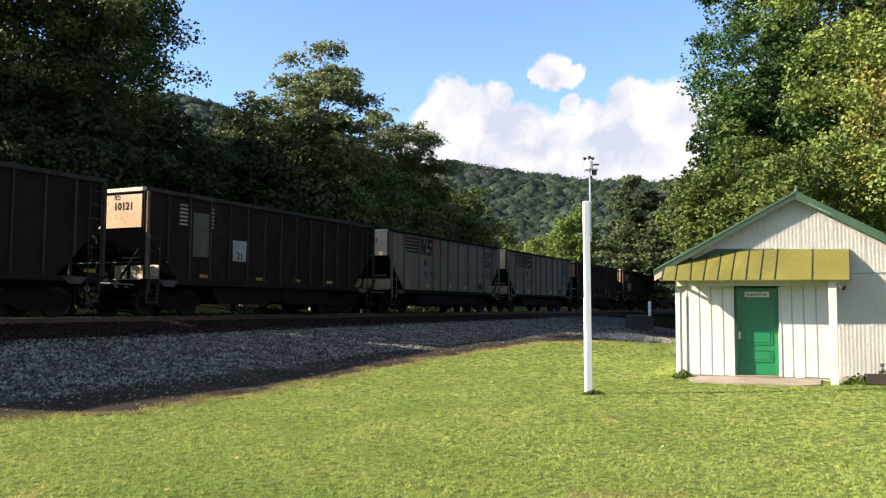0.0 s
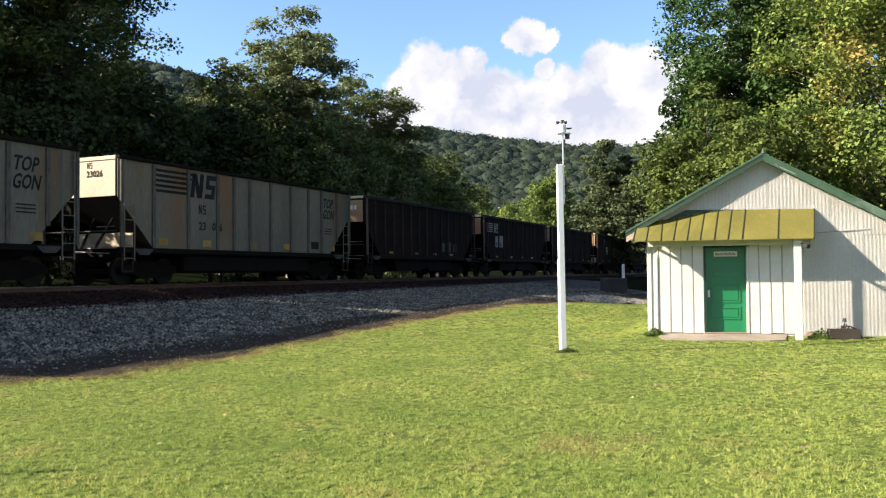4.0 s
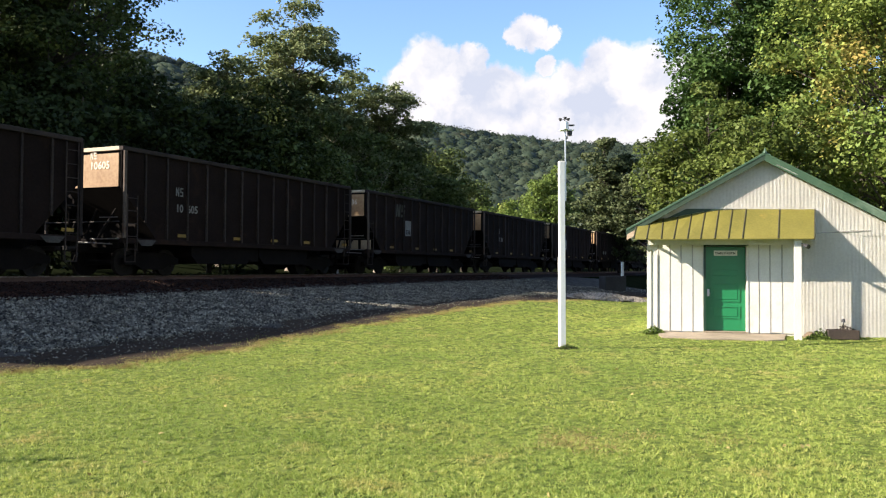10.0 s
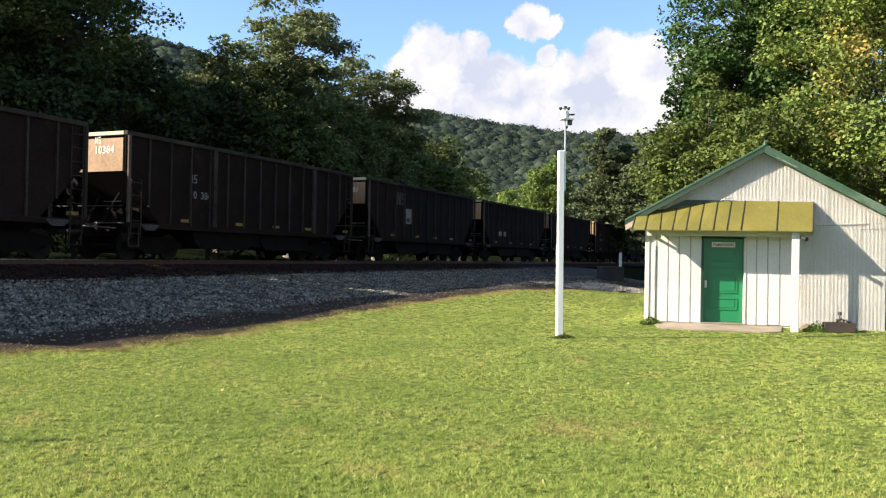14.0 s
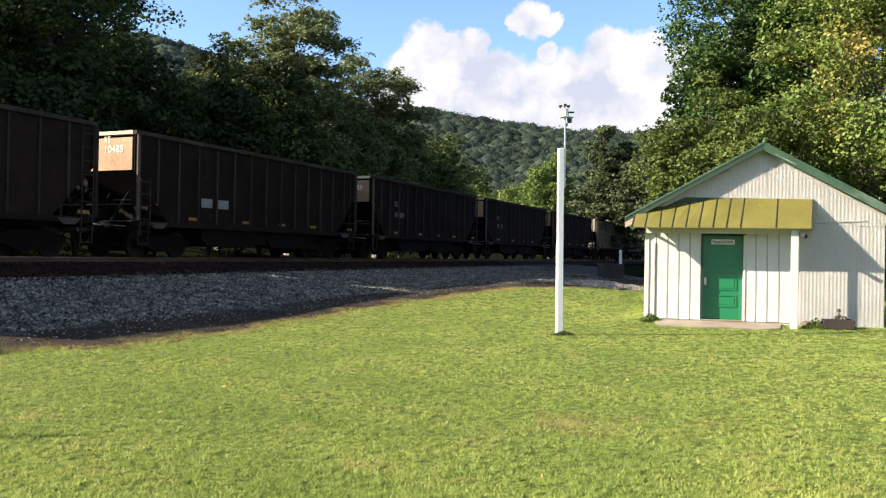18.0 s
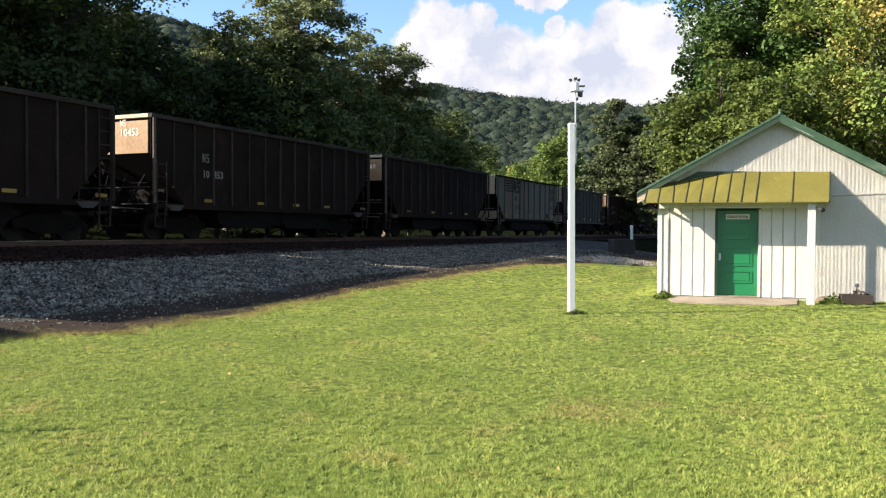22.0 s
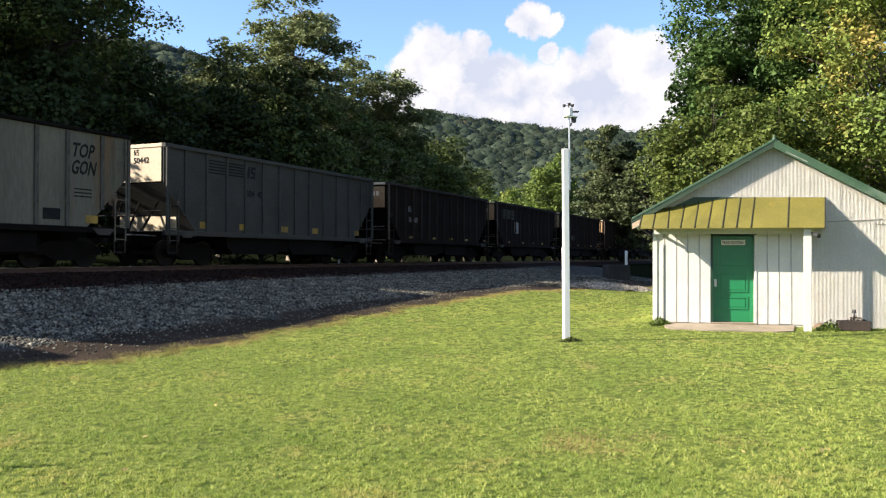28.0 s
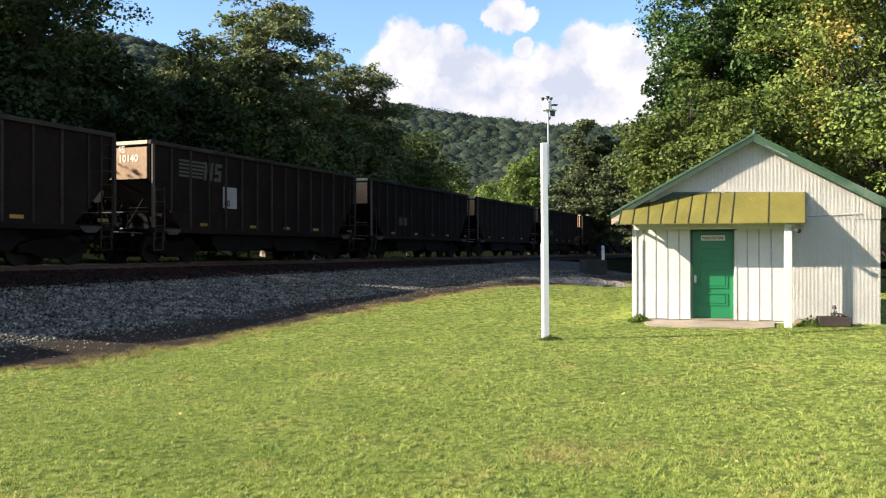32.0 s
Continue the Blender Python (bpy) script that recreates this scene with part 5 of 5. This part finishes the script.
def dead_tree(x, y, h, seed):
    """Bare pale twigs that fork six times."""
    rng = np.random.default_rng(seed)
    t = thing("dead_tree", pose(x, y, float(height(x, y)) - 0.1), "bare dead tree with pale tangled twigs among the green", "tree")
    ends = [(Vector((0, 0, 0)), Vector((0, 0, 1)), h * 0.36, 0.03)]
    for level in range(6):
        bm, nxt = bmesh.new(), []
        for p, d, l, r in ends:
            q = p + d * l
            tube(bm, p, q, r, r * 0.65, 5)
            for j in range(3 if level < 4 else 2):
                nd = (d + Vector(rng.normal(0, 0.55, 3)) + Vector((0, 0, 0.08))).normalized()
                nxt.append((q, nd, l * rng.uniform(0.55, 0.85), r * 0.6))
        ends = nxt
        ob = part("trunk" if level == 0 else "branchwork" if level < 3 else "twig_tangle", bm, M_BARKPALE, t)
        if level:
            tagged(ob, kind="stuff")


dead_tree(*at_bearing(-6.4, lat=-25.4), 9.6, 5)
# low brush added close behind the track, partly unseen, shading ground and car ends
for i, (s, lat) in enumerate([(-4, -30.5), (0, -30), (4, -30.6), (8, -30.2), (12, -30.8), (16, -30.3), (20, -30.5), (25, -29.5), (30, -29), (35, -28.5), (39, -28), (43, -27.6), (47, -28), (51, -27.6), (55, -28), (60, -28)]):
    p = on_track(s, lat)
    tree("brush", p.x, p.y, 6.6 if s < 18 else 12.6 if s < 28 else 10.6 if s < 34 else 12.0 if s < 42 else 11.2 if s < 53 else 10.0, 2.8 if s < 18 else 3.1, 0.1, 46 if s < 18 else 64, 165, 0.26, L_SHADED if s < 42 else L_WOOD, "low dark green brush added behind the track to cast shade", 140 + i, clump=1.0, category="bush", trunk_r=0.07)
# bushes and trees at the far bend
for i, (b, r, h, rad, low, m, lab) in enumerate([
        (5.3, 118, 10.5, 6.0, 0.3, L_YEL, "sunlit yellow-green bush beyond the track"), (7.3, 105, 14.4, 4.0, 0.3, L_MID, "round sunlit green tree beyond the track"),
        (2.6, 125, 9.5, 6, 0.3, L_MID, "green bush beyond the track"), (12.0, 92, 15.0, 5.0, 0.3, L_CEDAR, "dull brownish evergreen tree beyond the lawn"),
        (11.0, 90, 15.6, 4.4, 0.4, L_CEDAR, "dull brownish evergreen tree beyond the lawn"), (14.5, 86, 15.0, 5.4, 0.3, L_CEDAR, "dull brownish evergreen tree beyond the lawn")]):
    x, y = at_bearing(b, r=r)
    tree("bush" if h < 11 else "field_tree", x, y, h, rad, low, 64 if m is not L_CEDAR else 84, 230 if m is not L_CEDAR else 170, 0.34, m, lab, 60 + i, clump=1.3, category="bush" if h < 11 else "tree", wide_top=-0.5 if m is L_CEDAR else 0.0,
         squash=0.35 if m is L_CEDAR else 0.65)
# sunlit trees behind the shed
tree("maple", *at_bearing(19.2, r=42), 15.0, 3.7, 1.0, 100, 300, 0.22, L_BIG, "deep green broadleaf tree behind the shed", 87, clump=1.1)
tree("maple", *at_bearing(22.0, r=44), 24, 5.8, 2.0, 180, 420, 0.19, L_BIG, "tall deep green broadleaf tree behind the shed", 81, clump=1.2, squash=0.55)
tree("tulip_tree", *at_bearing(29.8, r=36), 22, 6.8, 1.2, 190, 440, 0.165, L_YEL, "tall yellow-green tree turning autumn gold behind the shed", 82, clump=1.25)
tree("boxelder", *at_bearing(17.6, r=37), 9.6, 3.3, 0.3, 70, 300, 0.17, L_BOX, "low sunlit yellow-green tree beside the shed", 83, clump=0.85)
tree("boxelder", *at_bearing(21.5, r=34), 8.4, 3.1, 0.4, 60, 300, 0.17, L_BOX, "low sunlit yellow-green tree behind the shed", 84, clump=0.85)
tree("maple", *at_bearing(36, r=42), 20, 7, 1.5, 90, 170, 0.3, L_BIG, "tall deep green broadleaf tree behind the shed", 85, clump=1.4)
tree("maple", *at_bearing(27, r=54), 25, 7, 2, 100, 170, 0.32, L_BIG, "tall deep green broadleaf tree behind the shed", 86, clump=1.5)


# ---- the wooded hill ----
def hill_height(b, r):
    """Hill surface by bearing in degrees and distance."""
    el = np.interp(b, [-60, -35, -19, -12, -2, 3, 8, 14, 20, 40, 70], [14, 14, 13.2, 11.6, 9.6, 8.85, 8.2, 7.8, 8.5, 10, 9])
    k = np.clip((r - 150) / 270, 0, 1)
    return np.tan(np.radians(el)) * 420 * (k * k * (3 - 2 * k)) * 0.965


def build_hill():
    rng = np.random.default_rng(9)
    bs, rs = np.linspace(-60, 70, 131), np.linspace(140, 640, 42)
    B, Rr = np.meshgrid(bs, rs, indexing="ij")
    Z = hill_height(B, np.minimum(Rr, 420)) - np.clip(Rr - 430, 0, 400) * 0.15
    v = np.stack([Rr * np.sin(np.radians(B)), Rr * np.cos(np.radians(B)), Z], -1).reshape(-1, 3)
    a, b = len(bs), len(rs)
    i = (np.arange(a - 1)[:, None] * b + np.arange(b - 1)[None]).ravel()
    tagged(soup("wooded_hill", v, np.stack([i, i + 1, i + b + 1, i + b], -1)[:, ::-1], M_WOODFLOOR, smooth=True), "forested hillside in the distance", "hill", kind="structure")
    n = 5200
    bb = np.where(rng.random(n) < 0.3, rng.uniform(-22, -12, n), rng.uniform(-2, 19, n))
    r = rng.uniform(225, 440, n)
    z = hill_height(bb, np.minimum(r, 420))
    cen = np.stack([r * np.sin(np.radians(bb)), r * np.cos(np.radians(bb)), z], -1)
    rad = rng.uniform(2.2, 5.4, (n, 1, 1))
    # a knobbly dome for each tree
    bm = bmesh.new()
    bmesh.ops.create_icosphere(bm, subdivisions=1, radius=1.0)
    bm.verts.ensure_lookup_table()
    base = np.array([w.co[:] for w in bm.verts])
    tri = np.array([[w.index for w in f.verts] for f in bm.faces])
    bm.free()
    base = base @ np.array(Matrix.Rotation(0.6, 3, "X") @ Matrix.Rotation(0.35, 3, "Y"))
    knob = 0.92 + 0.12 * np.sin(base[None] * rng.uniform(3, 6, (n, 1, 3)) + rng.uniform(0, 6.28, (n, 1, 3))).sum(2, keepdims=True) / 1.5 + rng.normal(0, 0.07, (n, len(base), 1))
    dome = base[None] * knob * rad * np.array([1, 1, 0.9]) + cen[:, None] + np.array([0, 0, 1.0])
    faces = (tri[None] + (np.arange(n) * len(base))[:, None, None]).reshape(-1, 3)
    tagged(soup("hillside_woods", dome.reshape(-1, 3), faces, L_HILL, smooth=True), "dense green forest canopy covering the hillside", "forest", kind="stuff")
    k = 22
    d = rng.normal(0, 1, (n, k, 3)) + np.array([0, -0.4, 0.3])
    d /= np.linalg.norm(d, axis=2, keepdims=True)
    c = (cen[:, None] + d * rad * rng.uniform(0.92, 1.12, (n, k, 1)) * np.array([1, 1, 0.92]) + np.array([0, 0, 1.0])).reshape(-1, 3)
    v, f = leaves(rng, c, 0.85, 0.7, d.reshape(-1, 3), 0.4)
    tagged(soup("hillside_foliage", v, f, L_HILL), "ragged leafy tops of the hillside trees", "forest", kind="stuff")


build_hill()


# ---- grass ----
def patchy(x, y, scale, seed):
    """Smooth uneven field between about -1 and 1."""
    rng = np.random.default_rng(seed)
    total = np.zeros_like(x)
    for k in range(7):
        a, q = rng.uniform(0, 6.2832), scale * rng.uniform(0.55, 1.9)
        total += np.sin((x * math.cos(a) + y * math.sin(a)) * q + rng.uniform(0, 6.2832))
    return total / 3.2


def blades(rng, x, y, tall, wide, lean, name, material, label):
    """Upright tapering blades, each leaning its own way."""
    n = len(x)
    z = height(x, y)
    a = rng.uniform(0, 6.2832, n)
    t = rng.uniform(0, 6.2832, n)
    wx, wy = np.cos(a) * wide * 0.5, np.sin(a) * wide * 0.5
    base = np.stack([x, y, z - 0.004], -1)
    v = np.stack([base + np.stack([wx, wy, 0 * x], -1), base - np.stack([wx, wy, 0 * x], -1),
                  base + np.stack([np.cos(t) * lean * tall, np.sin(t) * lean * tall, tall], -1)], 1)
    tagged(soup(name, v.reshape(-1, 3), np.arange(n * 3).reshape(n, 3), material), label, "grass", kind="stuff")


def build_grass():
    rng = np.random.default_rng(4)
    tufts, each = 62000, 18
    r = 4.6 + 36 * rng.random(tufts) ** 1.9
    b = np.radians(rng.uniform(-33, 36, tufts))
    vigour = rng.uniform(0.45, 1.5, tufts)
    spread = 0.0135 * np.clip(r / 8, 1, 2.4)
    x, y = (np.repeat(q, each) for q in (r * np.sin(b), r * np.cos(b)))
    sp, vig = np.repeat(spread, each), np.repeat(vigour, each)
    n = len(x)
    x, y = x + rng.normal(0, 1, n) * sp, y + rng.normal(0, 1, n) * sp
    r = np.hypot(x, y)
    s, lat = SA * x + CA * y, CA * x - SA * y
    u = (x - 4.68) * 0.969 + (y - 19.0) * -0.247
    w = (x - 4.68) * 0.247 + (y - 19.0) * 0.969
    edge = lawn_edge(s)
    keep = (lat > edge - 0.75 * rng.random(n) ** 3) & (y < 44) & ~((u > -0.02) & (u < 5.2) & (w > -0.02) & (w < 6.7)) & ~((u > 0.3 + 0.1 * patchy(x, y, 9.0, 61)) & (u < 2.9 + 0.1 * patchy(x, y, 9.0, 62)) & (w > -0.74 + 0.10 * patchy(x, y, 6.0, 63)))
    # the dry patch and the bare spots are thin
    thin = np.exp(-((x - 1.6) / 1.0) ** 2 - ((y - 7.45) / 0.35) ** 2) * 0.45
    for px, py, pr in ((2.0, 7.42, 0.2), (2.62, 7.2, 0.17), (3.25, 6.75, 0.2), (-2.64, 6.63, 0.14), (1.5, 9.6, 0.2), (1.0, 6.0, 0.16)):
        thin = np.maximum(thin, 0.97 * np.exp(-((x - px) / pr) ** 2 - ((y - py) / pr * 1.4) ** 2))
    keep &= rng.random(n) > thin
    x, y, r, vig, rim = x[keep], y[keep], r[keep], vig[keep], (lat - edge)[keep]
    n = len(x)
    lush = np.clip(1 + 0.09 * patchy(x, y, 2.2, 51) + 0.10 * patchy(x, y, 14.0, 52), 0.6, 1.5) * (1 + 0.10 * np.sin((x * 0.62 - y * 0.35) * 9.0 + 0.8 * np.sin(y)))
    tall = rng.uniform(0.010, 0.034, n) * (1 + (vig - 1) * np.clip(9 / r, 0.3, 1)) * lush * np.where(rim < 0.3, 1.6, 1.0)
    wide = rng.uniform(0.005, 0.010, n) * np.clip(r / 8, 1.0, 2.6)
    blades(rng, x, y, tall, wide, rng.uniform(0.2, 1.2, n), "grass", M_BLADE, "short mown sunlit grass with dry patches")
    # a ragged dry fringe where the lawn meets the cinders
    n = 60000
    s = 5 + 40 * rng.random(n) ** 1.4
    lat = lawn_edge(s) - 0.06 + rng.normal(0, 0.13, n) + 0.16 * patchy(s, s, 2.3, 71)
    x, y = SA * s + CA * lat, CA * s - SA * lat
    blades(rng, x, y, rng.uniform(0.02, 0.065, n), rng.uniform(0.006, 0.012, n), rng.uniform(0.4, 2.6, n), "dry_grass", M_STRAW, "ragged dry straw and weeds along the gravel's edge")
    n = 9000
    x, y = 1.25 + rng.normal(0, 0.7, n), 7.5 + rng.normal(0, 0.28, n)
    some = patchy(x, y, 5.0, 81) + rng.normal(0, 0.3, n) > 0.1
    x, y = x[some], y[some]
    n = len(x)
    blades(rng, x, y, rng.uniform(0.012, 0.03, n), rng.uniform(0.005, 0.009, n), rng.uniform(0.8, 2.2, n), "dry_grass", M_STRAW, "dry straw-coloured patch of grass in the lawn")


build_grass()


def build_weeds():
    rng = np.random.default_rng(12)
    for u, v, r, h, n in ((0.14, -0.2, 0.26, 0.18, 380), (3.6, -0.4, 0.30, 0.22, 480), (4.3, -0.30, 0.14, 0.22, 160)):
        p = SHED @ Vector((u, v, 0))
        g = float(height(p.x, p.y))
        a, q = rng.random(n) * 6.2832, rng.random(n) ** 0.6
        c = np.stack([r * q * np.cos(a), 0.6 * r * q * np.sin(a), h * rng.random(n) * (1.15 - q)], -1) + np.array([p.x, p.y, g])
        vv, ff = leaves(rng, c, 0.06, 0.8)
        tagged(soup("weed_clump", vv, ff, L_MID), "leafy green weeds growing against the shed wall", "weeds")
    g = float(height(2.36, 15.95))
    a, q = rng.random(260) * 6.2832, rng.random(260) ** 0.6
    vv, ff = leaves(rng, np.stack([2.38 + 0.22 * q * np.cos(a), 15.97 + 0.13 * q * np.sin(a), g + 0.10 * rng.random(260) * (1.2 - q)], -1), 0.05, 0.8)
    tagged(soup("weed_clump", vv, ff, L_WOOD), "dark weeds at the foot of the white post", "weeds")
    p = SHED @ Vector((4.10, -0.35, 0))
    g = float(height(p.x, p.y))
    a, q = rng.random(240) * 6.2832, rng.random(240) ** 0.6
    c = np.stack([p.x + 0.26 * q * np.cos(a), p.y + 0.09 * q * np.sin(a), g + 0.15 + 0.16 * rng.random(240) * (1.2 - q)], -1)
    vv, ff = leaves(rng, c, 0.05, 0.9)
    tagged(soup("potted_plant", vv, ff, M_TIE), "withered dark plants in the wooden planter box", "plant")
    # worn soil at the foot of the post and bare spots in the lawn
    for x, y, r in ((2.36, 16.0, 0.26),):
        bm = bmesh.new()
        bmesh.ops.create_cone(bm, cap_ends=True, segments=14, radius1=r, radius2=r * 0.35, depth=0.025)
        for w in bm.verts:
            f = 1 + 0.35 * math.sin(7 * math.atan2(w.co.y, w.co.x) + x * 5) * (w.co.z < 0)
            w.co.x, w.co.y = w.co.x * f, w.co.y * f * 0.6
        ob = part("bare_patch", bm, M_DIRT)
        ob.location = (x, y, float(height(x, y)) + 0.018)
        tagged(ob, "small worn patch of bare soil in the lawn", "soil patch")
    # unseen stake left of the view, added for the thin shadow it throws
    st = thing("garden_stake", pose(-4.5, 6.28, float(height(-4.5, 6.28)) - 0.05), "thin dark stake added unseen beside the lawn to cast a shadow", "stake")
    part("shaft", boxed(-0.03, 0.03, -0.03, 0.03, 0, 0.93, 0.005), M_TIE, st)


build_weeds()


def build_fallen_leaves():
    rng = np.random.default_rng(21)
    r, b = rng.uniform(5.5, 17, 46), np.radians(rng.uniform(-24, 28, 46))
    x, y = r * np.sin(b), r * np.cos(b)
    v, f = leaves(rng, np.stack([x, y, height(x, y) + 0.03], -1), 0.055, 0.2)
    tagged(soup("fallen_leaves", v, f, M_STRAW), "pale dry leaves scattered on the lawn", "leaves", kind="stuff")


build_fallen_leaves()


def build_trackside_weeds():
    rng = np.random.default_rng(33)
    n = 16000
    q, lat = rng.uniform(2, 75, n), rng.uniform(-27.5, -23.2, n)
    x, y = SA * q + CA * lat, CA * q - SA * lat
    c = np.stack([x, y, height(x, y) + rng.uniform(0.02, 0.34, n) * np.clip((-22.6 - lat) / 2, 0.3, 1)], -1)
    v, f = leaves(rng, c, 0.2, 0.7)
    tagged(soup("trackside_weeds", v, f, L_SHADED), "low green weeds growing beyond the track", "weeds", kind="stuff")


build_trackside_weeds()


def build_block():
    x, y = 8.55, 42.0
    g = float(height(x, y))
    blk = thing("concrete_block", pose(x, y, g - 0.1, 0, 0, 8), "dark concrete block beside the track", "concrete block")
    part("block", boxed(-0.55, 0.55, -0.5, 0.5, 0, 1.35 - g, 0.03), M_DARKCONC, blk)
    post = thing("marker_post", pose(x + 0.46, y - 0.2, 1.24), "short white marker post standing on a concrete block", "post")
    part("shaft", boxed(-0.07, 0.07, -0.05, 0.05, 0, 0.72, 0.02), M_POLE, post)


build_block()


def build_heap():
    """Low heap of pale gravel in the sun beside the concrete block."""
    rng = np.random.default_rng(17)
    cx, cy = 6.7, 34.6
    n = 2600
    a, q = rng.random(n) * 6.2832, np.sqrt(rng.random(n))
    x, y = cx + 2.0 * q * np.cos(a), cy + 0.7 * q * np.sin(a)
    g = height(x, y)
    z = g + 0.24 * (1 - q ** 2) + 0.05 * patchy(x, y, 5.0, 18)
    base = np.array([(0, 0, 1), (1, 0, 0), (0, 1, 0), (-1, 0, 0), (0, -1, 0), (0, 0, -1)], float)
    tri = np.array([(0, 1, 2), (0, 2, 3), (0, 3, 4), (0, 4, 1), (5, 2, 1), (5, 3, 2), (5, 4, 3), (5, 1, 4)])
    shape = base[None] * rng.uniform(0.6, 1.3, (n, 6, 1)) * rng.uniform(0.025, 0.06, (n, 1, 1))
    v = (shape + np.stack([x, y, z], -1)[:, None]).reshape(-1, 3)
    f = (tri[None] + (np.arange(n) * 6)[:, None, None]).reshape(-1, 3)
    tagged(soup("gravel_heap", v, f, M_PALESTONE), "low heap of pale gravel beside the concrete block", "gravel", kind="stuff")


build_heap()


def build_small_things():
    x, y = at_bearing(-7.4, lat=-24.2)
    g = float(height(x, y))
    post = thing("marker_post", pose(x, y, g - 0.1), "slim white marker post standing beyond the track", "post")
    part("shaft", boxed(-0.05, 0.05, -0.04, 0.04, 0, 2.25 - g, 0.01), M_POLE, post)
    p = SHED @ Vector((3.44, -0.28, 0))
    bm = bmesh.new()
    bmesh.ops.create_icosphere(bm, subdivisions=2, radius=0.15)
    rng = random.Random(8)
    for w in bm.verts:
        w.co *= rng.uniform(0.86, 1.1)
        w.co.z *= 0.8
    ob = part("field_stone", bm, M_FIELD, smooth=True)
    ob.location = (p.x, p.y, float(height(p.x, p.y)) + 0.02)
    tagged(ob, "brown weathered stone lying among weeds by the shed", "stone")


build_small_things()


# ---- what moves ----
def motions():
    s0, speed, slow = 18.20, 7.336, 0.0074
    turn = Matrix.Rotation(math.pi / 2 - TRACK, 4, "Z")

    def run(t):
        return speed * t - slow * t * t / 2

    times = [4.0 * i for i in range(9)]
    for k, car in CARS.items():
        walk(car, [(t, Matrix.Translation(on_track(s0 + PITCH_L * k - run(t), LAT0, RAIL_Z)) @ turn) for t in times])
    # wheels roll without slipping; all axles of one position share the roll of the first
    fine = [i * 32.0 / 480 for i in range(481)]
    rolled = {}
    for car in CARS.values():
        for ws in car.children_recursive:
            if ws.name.startswith("wheelset"):
                i = ws["axle"]
                if i not in rolled:
                    base = Matrix.Translation((-0.89 if i == 0 else 0.89, 0, 0.425))
                    walk(ws, [(t, base @ Matrix.Rotation(-run(t) / 0.425, 4, "Y")) for t in fine])
                    rolled[i] = ws
                else:
                    src = rolled[i].animation_data
                    ws.rotation_mode = "QUATERNION"
                    keys = ws.animation_data_create()
                    keys.action = src.action
                    keys.action_slot = src.action_slot


motions()
